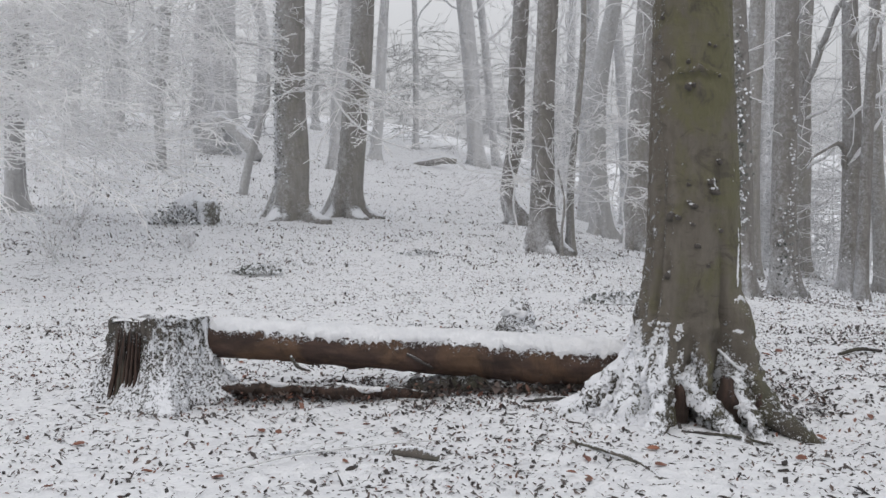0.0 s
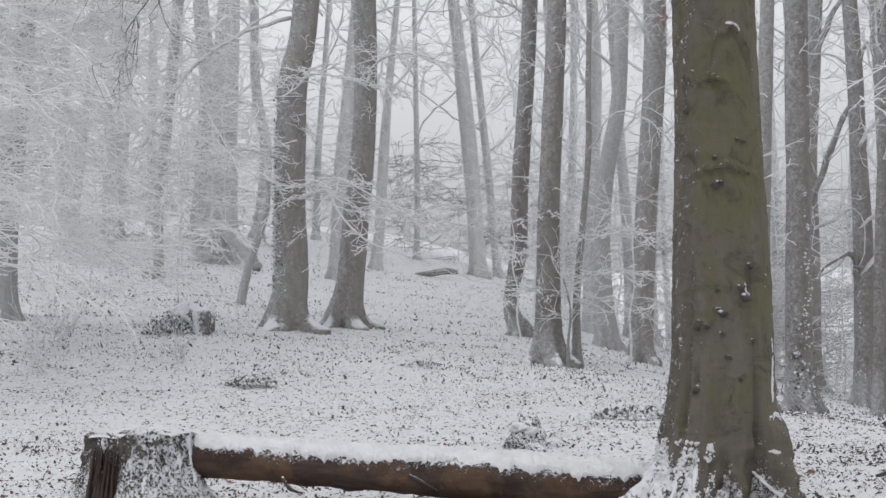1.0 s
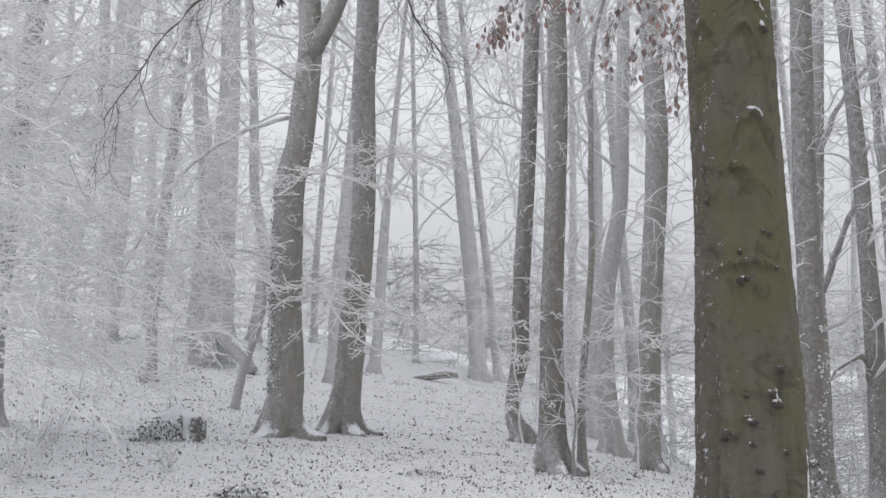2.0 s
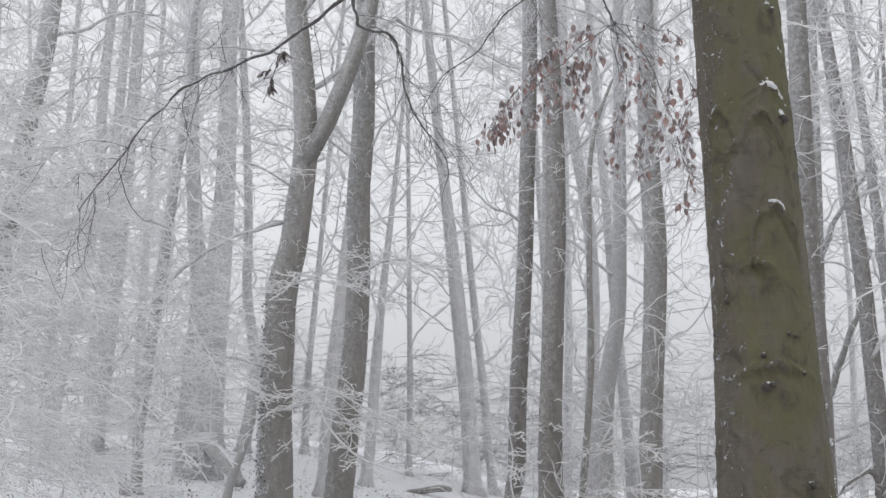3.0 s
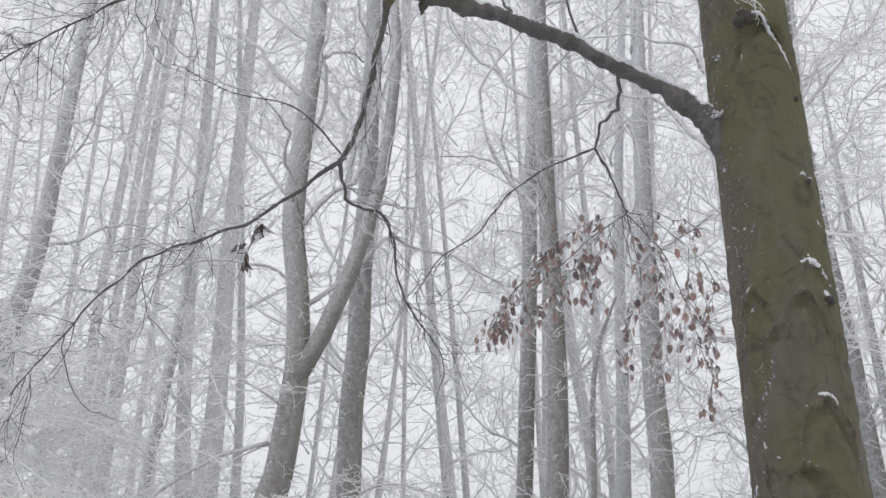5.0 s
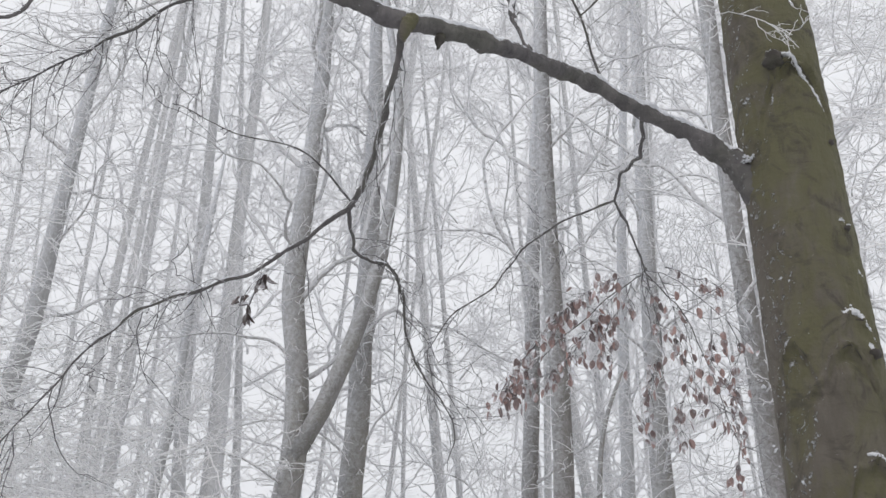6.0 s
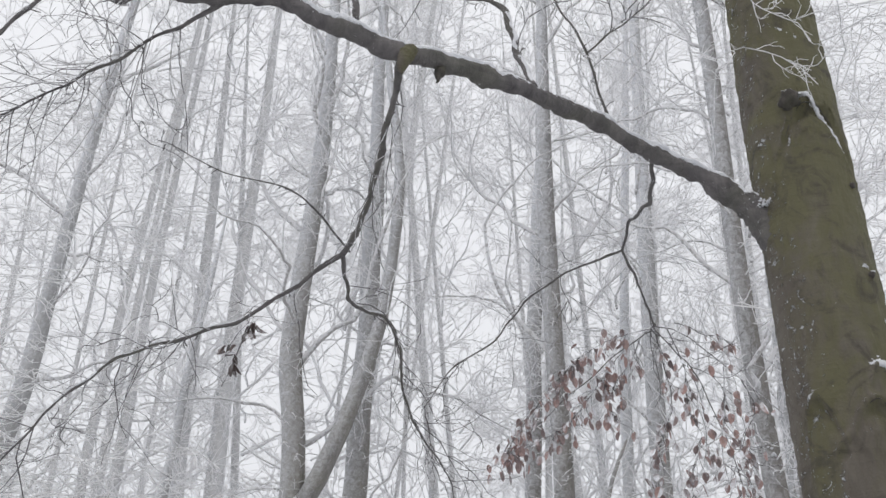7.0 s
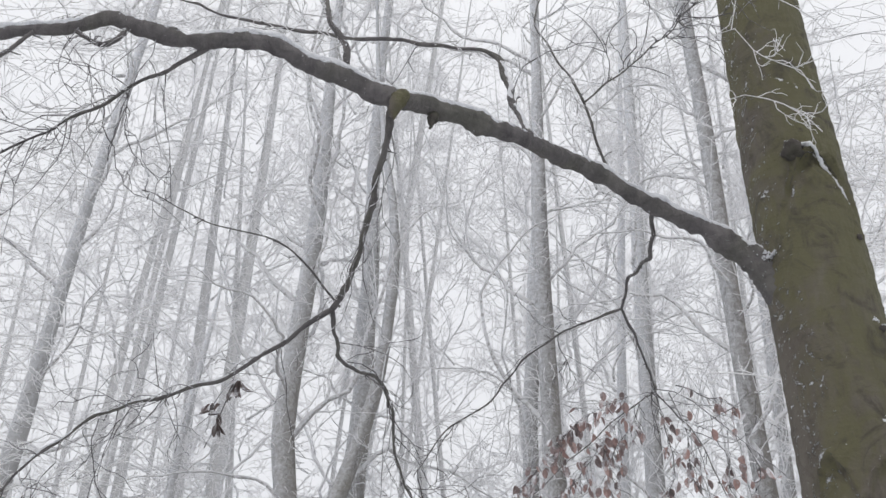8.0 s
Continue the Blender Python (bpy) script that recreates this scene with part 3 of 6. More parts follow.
LEDGES = (
    [(-5, 2.715, 0.003), (4, 2.732, 0.008), (14, 2.728, 0.009), (26, 2.69, 0.006), (36, 2.64, 0.003)],
    [(8, 3.28, 0.006), (18, 3.29, 0.018), (29, 3.265, 0.017), (40, 3.225, 0.010), (50, 3.19, 0.004)],
    [(30, 3.15, 0.006), (36, 3.155, 0.015), (42, 3.13, 0.008)],
    [(-26, 4.445, 0.006), (-17, 4.475, 0.020), (-8, 4.46, 0.016), (2, 4.43, 0.010), (12, 4.395, 0.009), (22, 4.34, 0.013), (32, 4.26, 0.011), (43, 4.18, 0.006)],
    [(8, 1.39, 0.004), (13, 1.41, 0.012), (18, 1.385, 0.010), (21, 1.35, 0.005)],
    [(32, 3.485, 0.002), (44, 3.475, 0.006), (54, 3.46, 0.003)],
    [(26, 3.68, 0.003), (33, 3.69, 0.008), (38, 3.68, 0.004)],
    [(-16, 4.83, 0.003), (-4, 4.80, 0.009), (8, 4.77, 0.004)],
    [(54, 0.80, 0.010), (58, 0.90, 0.016), (62, 1.02, 0.014), (68, 1.2, 0.008), (72, 1.42, 0.011), (74, 1.6, 0.004)],
    [(40, 0.71, 0.004), (48, 0.735, 0.014), (58, 0.735, 0.018), (70, 0.715, 0.008)],
    [(34, 0.545, 0.004), (39, 0.56, 0.012), (44, 0.555, 0.009)],
    [(28, 0.46, 0.005), (34, 0.42, 0.014), (40, 0.36, 0.010), (46, 0.32, 0.014), (52, 0.29, 0.010)],
)
for line in LEDGES:
    way = spline([(deg, z, 0, thick) for deg, z, thick in line], 260)
    spots = []
    for deg, z, _, thick in way:
        if noise.noise(Vector((deg * 0.16, z * 3, 2))) < -0.28:
            continue
        deg, z = deg + rng.normal(0, 0.8), z + rng.normal(0, 0.5) * thick
        r, a = near_radius(deg, z) + rng.uniform(-0.005, 0.08 * thick), radians(deg)
        spots.append((r * math.sin(a) + 0.018 * math.sin(z * 0.9), -r * math.cos(a), z, (0.12 + 0.25 * rng.random()) * thick + 0.001))
    core = []
    for deg, z, thick in line:
        r, a = near_radius(deg, z) - 0.004, radians(deg)
        core.append((r * math.sin(a) + 0.018 * math.sin(z * 0.9), -r * math.cos(a), z, 0.75 * thick))
    ledge = part("snow_patch", tube(core, 12 * len(core), 9, 0.9, 60, name="snow_ledge"), M_SNOW, beech, "ledge of frozen snow on a bark ridge")
    part("snow_grains", crumbs(spots, "snow_grains"), M_SNOW, ledge, "grainy snow on a bark ridge")["kind"] = "stuff"
# specks of frost on the weather edge of the upper trunk and on the rough bark
spots = []
for k in range(420):
    z, deg = rng.uniform(0.9, 5.3), rng.choice([rng.normal(66, 12), rng.uniform(-80, 80), rng.normal(-60, 14)])
    if noise.noise(Vector((deg * 0.06, z * 3.2, 6))) > 0.22:
        r, a = near_radius(deg, z) + 0.002, radians(deg)
        spots.append((r * math.sin(a) + 0.018 * math.sin(z * 0.9), -r * math.cos(a), z, 0.0008 + 0.0022 * rng.random() ** 2))
part("frost_specks", crumbs(spots, "frost_specks"), M_SNOW, beech, "specks of frost on rough bark")["kind"] = "stuff"
# surface roots, each a ridge of its own, in rows of place and thickness
ROOT_RUNS = (
    [(1.70, 6.56, 0.34, 0.060), (1.71, 6.45, 0.27, 0.066), (1.77, 6.35, 0.19, 0.062), (1.85, 6.26, 0.11, 0.050), (1.92, 6.18, 0.05, 0.036), (2.0, 6.10, -0.03, 0.02)],
    [(1.97, 6.56, 0.30, 0.060), (1.99, 6.46, 0.22, 0.060), (2.01, 6.37, 0.14, 0.050), (2.04, 6.28, 0.06, 0.042), (2.06, 6.18, -0.03, 0.03)],
    [(1.99, 6.64, 0.36, 0.085), (2.05, 6.56, 0.26, 0.085), (2.13, 6.47, 0.15, 0.074), (2.22, 6.39, 0.06, 0.060), (2.33, 6.32, -0.01, 0.045), (2.50, 6.25, -0.09, 0.03)],
    [(1.58, 6.54, 0.44, 0.060), (1.55, 6.43, 0.34, 0.070), (1.53, 6.33, 0.24, 0.062), (1.51, 6.24, 0.15, 0.052), (1.49, 6.14, 0.06, 0.035)],
    [(1.50, 6.60, 0.42, 0.060), (1.42, 6.49, 0.31, 0.070), (1.35, 6.39, 0.21, 0.060), (1.28, 6.31, 0.13, 0.048), (1.20, 6.25, 0.06, 0.03)],
    [(1.46, 6.68, 0.40, 0.060), (1.33, 6.60, 0.29, 0.068), (1.20, 6.54, 0.20, 0.058), (1.07, 6.50, 0.13, 0.046), (0.94, 6.47, 0.07, 0.03)],
)
for k, run in enumerate(ROOT_RUNS):
    run = [(x - TX, y - TY, z, r) for x, y, z, r in run]
    part("root", tube(run, 70, 26, 0.36 if k == 2 else 0.5, 10 if k == 2 else 15, name="root"), M_ROOT if k == 2 else M_PLASTER, beech, "dark knobbly root, snow only on its back" if k == 2 else "root plastered with snow")
# dark lumps set between the roots, in place of the shade in the gaps
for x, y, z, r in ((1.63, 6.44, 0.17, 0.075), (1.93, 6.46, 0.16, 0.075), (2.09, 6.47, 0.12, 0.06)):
    gap_shade = part("gap_shade", blob(r, x * 7, 1.7, 3), M_ROT_AND_SHADE, beech, "dark lump standing in for shade between two roots")
    gap_shade.location = (x - TX, y - TY, z)
# lumps and grains of snow plastered over the weather-side roots
spots = []
for k in range(4200):
    z, deg = rng.uniform(0.06, 0.62), rng.uniform(-100, -20)
    a = radians(deg)
    if noise.noise(Vector((deg * 0.11, z * 9, 3))) + 0.5 * noise.noise(Vector((deg * 0.4, z * 30, 5))) > -0.12 + 0.9 * max(0, z - 0.45):
        r = near_radius(deg, z) - 0.004
        spots.append((r * math.sin(a) + 0.018 * math.sin(z * 0.9), -r * math.cos(a), z, 0.004 + 0.012 * rng.random() ** 2))
part("snow_crust", crumbs(spots, "root_snow"), M_SNOW, beech, "rough snow plastered over the roots")["kind"] = "stuff"
# dark healed scars under the brows
for way, h, half, proud, drop in BROWS:
    rows = []
    for s in np.linspace(-0.85, 0.75, 11):
        deg = way + math.degrees(s * half / 0.21)
        z = h - drop * s * s - 0.014
        r, a = near_radius(deg, z) - 0.003, radians(deg)
        rows.append((r * math.sin(a) + 0.018 * math.sin(z * 0.9), -r * math.cos(a), z + 0.014 * noise.noise(Vector((deg * 0.12, h, 0))), 0.0008 + (0.0028 if drop <= 0.12 else 0.0016) * (1 - s * s)))
    part("bark_scar", tube(rows, 26, 6, 0.4, 30, name="bark_scar"), M_DARKBARK, beech, "dark healed bark scar")


def at_beech(rows, k=1.0):
    return [(x - TX, y - TY, z, r * k) for x, y, z, r in rows]


def crooked(rows, amp, seed, pitch=9.0):
    """The same way with small bends and joints in it."""
    c = spline(rows, 5 * len(rows))
    for i in range(1, len(c) - 1):
        q = Vector((c[i][0] * pitch + seed, c[i][1] * pitch, c[i][2] * pitch))
        c[i, :3] += amp * np.array(noise.noise_vector(q)) * min(1, i / 3)
        c[i, 3] *= 1 + 0.22 * noise.noise(q * 2.3) + (0.25 if (i * 7 + int(seed)) % 11 == 0 else 0)
    return [tuple(r) for r in c]


def rough_limb(rows, rings, sides, rough=0.12, scale=14.0):
    rows = crooked(rows, 0.015, len(rows) + rings)
    return tube(at_beech(rows, 0.64), rings, sides, rough, scale, name="limb")


LIMB_WAY = crooked([(1.74, 6.74, 3.60, 0.150), (1.64, 6.74, 3.88, 0.120), (1.55, 6.74, 4.045, 0.080), (1.42, 6.74, 4.155, 0.058), (1.14, 6.67, 4.285, 0.044), (0.95, 6.55, 4.325, 0.044), (0.66, 6.30, 4.29, 0.044), (0.38, 6.11, 4.26, 0.047), (0.19, 6.0, 4.243, 0.047), (-0.06, 5.95, 4.325, 0.042), (-0.21, 5.90, 4.38, 0.042), (-0.47, 5.85, 4.36, 0.035), (-0.63, 5.80, 4.37, 0.038), (-0.75, 5.80, 4.42, 0.034), (-0.84, 5.80, 4.39, 0.030), (-1.10, 5.80, 4.36, 0.024), (-1.9, 5.7, 4.2, 0.012)], 0.014, 206)
LIMB_WAY = [(x, y, z - 0.008, r) for x, y, z, r in LIMB_WAY]
limb = part("limb", tube(at_beech(LIMB_WAY, 0.70), 340, 22, 0.25, 34, name="limb"), M_LIMB, beech, "crooked low limb, frosted and with snow on top")


def crust(way, rings, k, lo, hi, thick, seed, bare=-0.25):
    """A ragged, lumpy shell of frozen snow on the upper side of a limb."""
    c, sides, cv, cf = spline(at_beech(way, k), rings), 15, [], []
    t = np.gradient(c[:, :3], axis=0)
    t /= np.linalg.norm(t, axis=1, keepdims=True)
    u = np.cross(t, np.array([0, 0, 1.0]))
    u /= np.linalg.norm(u, axis=1, keepdims=True)
    v = np.cross(u, t)
    for i in range(rings):
        s = i * 0.9 / rings * 10
        there = max(0.0, min(1.0, 3 * (noise.noise(Vector((s * 0.9, seed, 0))) - bare))) * min(1, i / 5, (rings - 1 - i) / 5)
        ends = [hi * (0.75 + 0.35 * noise.noise(Vector((s * 2.2, seed, sd))) + 0.45 * noise.noise(Vector((s * 9, seed, sd)))) for sd in (3, 8)]
        for j in range(sides):
            f = 2 * j / (sides - 1) - 1
            a = f * (ends[0] if f < 0 else ends[1])
            d = math.sin(a) * u[i] + math.cos(a) * v[i]
            q = Vector(c[i, :3] + d * c[i, 3])
            edge = (1 - abs(f) ** 4) ** 0.5
            r = c[i, 3] * 0.86 + (thick * there * edge * (1 + 0.5 * noise.noise(q * 26) + 0.5 * noise.noise(q * 60)) + c[i, 3] * 0.20 * edge * (there > 0.05))
            cv.append(c[i, :3] + d * r)
    for i in range(rings - 1):
        for j in range(sides - 1):
            cf.append((i * sides + j, i * sides + j + 1, (i + 1) * sides + j + 1, (i + 1) * sides + j))
    return fast_mesh("snow_crust", np.array(cv), np.array(cf))


SUB = {
    "up": [(0.67, 6.30, 4.31, 0.022), (0.61, 6.40, 4.60, 0.020), (0.545, 6.45, 4.85, 0.019), (0.50, 6.46, 4.88, 0.013), (0.30, 6.50, 4.97, 0.013), (0.05, 6.55, 5.05, 0.012), (-0.19, 6.60, 5.14, 0.011), (-0.54, 6.60, 5.23, 0.009), (-0.90, 6.60, 5.40, 0.005)],
    "upright": [(0.03, 5.95, 4.33, 0.020), (0.0, 6.0, 4.5, 0.018), (-0.06, 6.05, 4.65, 0.016), (-0.10, 6.1, 4.9, 0.012)],
    "thin": [(0.98, 6.56, 4.34, 0.009), (0.93, 6.50, 4.50, 0.008), (0.90, 6.45, 4.62, 0.008), (0.80, 6.42, 4.78, 0.006), (0.72, 6.4, 5.0, 0.005), (0.78, 6.4, 5.2, 0.003)],
    "thinside": [(0.90, 6.45, 4.60, 0.007), (1.05, 6.4, 4.72, 0.005), (1.22, 6.36, 4.86, 0.004), (1.40, 6.32, 5.06, 0.003)],
    "hang": [(0.19, 6.02, 4.25, 0.026), (0.17, 6.10, 4.15, 0.019), (0.09, 6.40, 4.05, 0.018), (-0.04, 6.80, 3.96, 0.017), (-0.09, 6.90, 3.94, 0.018)],
    "hangleft": [(-0.09, 6.90, 3.94, 0.018), (-0.27, 6.95, 3.83, 0.014), (-0.48, 6.98, 3.70, 0.013), (-0.66, 6.90, 3.57, 0.011), (-0.81, 6.80, 3.47, 0.0095), (-0.93, 6.70, 3.34, 0.008), (-1.08, 6.60, 3.10, 0.006), (-1.31, 6.60, 2.78, 0.004)],
    "hangback": [(-0.09, 6.90, 3.94, 0.014), (-0.09, 7.10, 3.90, 0.012), (-0.08, 7.30, 3.92, 0.012), (0.06, 7.65, 4.00, 0.012), (0.09, 7.80, 3.96, 0.011), (0.11, 8.0, 3.78, 0.009), (0.21, 8.2, 3.63, 0.007), (0.34, 8.45, 3.47, 0.005), (0.30, 8.5, 3.25, 0.003)],
    "drop": [(1.16, 6.70, 4.28, 0.015), (1.20, 7.0, 4.28, 0.013), (1.15, 7.50, 4.38, 0.011), (1.15, 7.60, 4.36, 0.011)],
    "dropleft": [(1.15, 7.60, 4.36, 0.010), (0.89, 7.60, 4.25, 0.008), (0.69, 7.60, 4.10, 0.007), (0.53, 7.60, 3.88, 0.006), (0.33, 7.60, 3.73, 0.005), (0.21, 7.60, 3.55, 0.003)],
    "dropback": [(1.15, 7.60, 4.36, 0.010), (1.25, 7.9, 4.37, 0.009), (1.39, 8.3, 4.33, 0.008), (1.42, 8.5, 4.40, 0.007), (1.30, 8.8, 4.42, 0.006), (1.05, 8.95, 4.25, 0.005), (0.75, 9.0, 3.98, 0.004)],
    "dropend": [(1.42, 8.5, 4.40, 0.006), (1.60, 8.6, 4.25, 0.005), (1.75, 8.6, 3.85, 0.004), (1.85, 8.5, 3.30, 0.003)],
    "low": [(-0.42, 5.86, 4.34, 0.014), (-0.56, 5.93, 4.31, 0.011), (-0.69, 6.0, 4.30, 0.010), (-0.93, 6.10, 4.24, 0.008), (-1.19, 6.20, 4.18, 0.006), (-1.6, 6.3, 4.0, 0.003)],
    "loop": [(-0.69, 5.80, 4.37, 0.014), (-0.70, 5.78, 4.31, 0.014), (-0.74, 5.78, 4.28, 0.013), (-0.82, 5.79, 4.31, 0.011), (-0.87, 5.8, 4.37, 0.010)],
    "side": [(-0.06, 6.9, 3.95, 0.007), (-0.2, 6.7, 4.04, 0.006), (-0.32, 6.6, 4.08, 0.005), (-0.5, 6.5, 4.07, 0.004), (-0.75, 6.4, 4.15, 0.003)],
    "topleft": [(-1.3, 5.2, 3.62, 0.010), (-1.1, 5.6, 3.95, 0.010), (-1.0, 5.8, 4.36, 0.012)],
}
for rows in SUB.values():
    part("branch", rough_limb(rows, 18 * len(rows), 10, 0.26, 55), M_LIMB, limb)
stub = part("broken_stub", rough_limb([(0.22, 6.00, 4.235, 0.036), (0.20, 5.99, 4.185, 0.038), (0.195, 5.985, 4.145, 0.032), (0.195, 5.98, 4.12, 0.012)], 20, 12, 0.25, 18), M_MOSSY, limb, "mossy broken stub")
part("broken_stub", rough_limb([(0.33, 6.09, 4.25, 0.03), (0.31, 6.07, 4.18, 0.022), (0.31, 6.06, 4.14, 0.006)], 14, 10, 0.25, 18), M_DARKBARK, limb)
# snow lying along the limb
part("snow_strip", crust(LIMB_WAY[5:], 420, 0.70, -1.3, 1.35, 0.013, 2.0), M_SNOW, limb, "frozen snow along the top of the limb")
for k, q in enumerate(("hang", "hangleft", "up", "loop", "hangback", "drop", "low")):
    part("snow_strip", crust(crooked(SUB[q], 0.015, len(SUB[q]) + 18 * len(SUB[q])), 30 * len(SUB[q]), 0.64, -1.1, 1.15, 0.004, 5.0 + k, 0.0), M_SNOW, limb, "thin frost along the branch")
# grains of snow on the thick part of the limb
spots = []
for x, y, z, r in spline(at_beech(LIMB_WAY[5:], 0.70), 700):
    a = rng.normal(0, 0.8)
    if noise.noise(Vector((x * 4, y * 4, 9))) > -0.05:
        spots.append((x + rng.normal(0, 0.004), y - math.sin(a) * r, z + math.cos(a) * r, 0.001 + 0.003 * rng.random() ** 2))
part("frost_specks", crumbs(spots, "frost_specks"), M_SNOW, limb, "grains of snow on the limb")["kind"] = "stuff"
spots = [(1.60 - TX + rng.normal(0, 0.024), 6.672 - TY + rng.normal(0, 0.012), 4.022 + rng.normal(0, 0.010), 0.002 + 0.005 * rng.random()) for k in range(260)]
part("snow_patch", crumbs(spots, "collar_snow"), M_SNOW, limb, "snow on the branch collar")["kind"] = "stuff"


def polyline_of(rows, k=8):
    return spline(rows, k + 1)[:, :3]


# fine dark twigs hanging from the limb
dark = np.stack([polyline_of(SUB[k]) for k in ("hangleft", "hangleft", "hangback", "hangback", "low", "up", "dropleft", "dropback", "dropend", "thinside")])
sets = fan(dark, (96, 240, 320), (0.50, 0.26, 0.10), (0.0030, 0.0021, 0.0017), 0.9, 0.05, 0.24, 0.10, (8, 6, 4))
spurs = fan(np.stack([polyline_of(q) for q in SUB.values()]), (260, 160), (0.035, 0.02), (0.0036, 0.0026), 0.9, 0.0, 0.35, 0.05, (3, 2))
sets += spurs
v, f = twig_arrays(sets)
part("twig_web", fast_mesh("dark_twigs", v - np.array([TX, TY, 0]), f), M_TWIG, limb, "fine bare dark twigs touched with frost")["kind"] = "stuff"
# long thin shoots that hang from the outer limb
axes = np.stack([polyline_of(SUB["low"]), polyline_of(SUB["low"]), polyline_of(LIMB_WAY[len(LIMB_WAY) * 5 // 8:]), polyline_of(SUB["hang"]), polyline_of(SUB["hangleft"])])
st, d = sprout(axes, 34, 0.6, 1.3, 0.6, 0.08)
d = d * 0.35 + np.array([0, 0, -0.9])
d /= np.linalg.norm(d, axis=1, keepdims=True)
whips = grow(st, d, rng.uniform(0.16, 0.62, 34), 0.0026, 0.0013, 9, 0.17, 0.05)
v, f = twig_arrays([whips] + fan(whips[0], (70, 60), (0.14, 0.07), (0.0017, 0.0014), 0.9, 0.04, 0.22, 0.15, (6, 4)))
part("twig_web", fast_mesh("hanging_twigs", v - np.array([TX, TY, 0]), f), M_TWIG, limb, "long thin hanging shoots")["kind"] = "stuff"
far_dark = np.stack([polyline_of(SUB[k]) for k in ("up", "low", "thin", "upright")])
sets = fan(far_dark, (26, 80, 110), (0.5, 0.26, 0.12), (0.0031, 0.0023, 0.002), 0.9, 0.02, 0.26, 0.12, (7, 5, 4))
v, f = twig_arrays(sets)
part("twig_web", fast_mesh("upper_twigs", v - np.array([TX, TY, 0]), f), M_RIME_LIMB, limb)["kind"] = "stuff"
# a frosted spray that stands before the trunk high up
spray = np.stack([polyline_of([(1.25, 6.3, 4.75, 0.004), (1.4, 6.22, 4.72, 0.004), (1.55, 6.2, 4.62, 0.003), (1.7, 6.2, 4.45, 0.002)]), polyline_of([(1.2, 6.3, 5.0, 0.004), (1.4, 6.25, 4.95, 0.004), (1.6, 6.2, 4.9, 0.003), (1.75, 6.2, 4.82, 0.002)]), polyline_of([(1.3, 6.3, 4.45, 0.004), (1.45, 6.22, 4.42, 0.004), (1.58, 6.2, 4.35, 0.003), (1.68, 6.2, 4.25, 0.002)])])
spray += rng.normal(0, 0.012, spray.shape)
sets = [(spray, np.full(spray.shape[:2], 0.0024))] + fan(spray, (26, 60), (0.15, 0.07), (0.0024, 0.0019), 0.7, 0.0, 0.3, 0.1, (5, 4))
v, f = twig_arrays(sets)
part("frosted_spray", fast_mesh("frosted_spray", v - np.array([TX, TY, 0]), f), M_RIME, beech, "twigs thick with white hoarfrost")["kind"] = "stuff"


def leaf_mesh(length, width, curl, fold):
    """A withered leaf with a midrib fold, pointed tip and curled edge."""
    bm = bmesh.new()
    rows = []
    for i, (s, w) in enumerate(((0, 0.10), (0.16, 0.78), (0.42, 1.0), (0.72, 0.78), (1.0, 0.05))):
        y = -s * length
        rows.append([bm.verts.new((x * w * width, fold * abs(x) * w * width + curl * length * s * s, y)) for x in (-1, 0, 1)])
    for a, b in zip(rows, rows[1:]):
        for k in (0, 1):
            bm.faces.new((a[k], a[k + 1], b[k + 1], b[k]))
    ring = bmesh.ops.extrude_face_region(bm, geom=bm.faces[:])
    for v in ring["geom"]:
        if isinstance(v, bmesh.types.BMVert):
            v.co.y += 0.0012
    bmesh.ops.recalc_face_normals(bm, faces=bm.faces[:])
    me = bpy.data.meshes.new("leaf")
    bm.to_mesh(me)
    bm.free()
    return me


leaf_shapes = [leaf_mesh(0.064, 0.020, 0.15, 0.50), leaf_mesh(0.056, 0.019, -0.20, 0.65), leaf_mesh(0.068, 0.021, 0.10, 0.45), leaf_mesh(0.052, 0.018, 0.4, 0.8)]
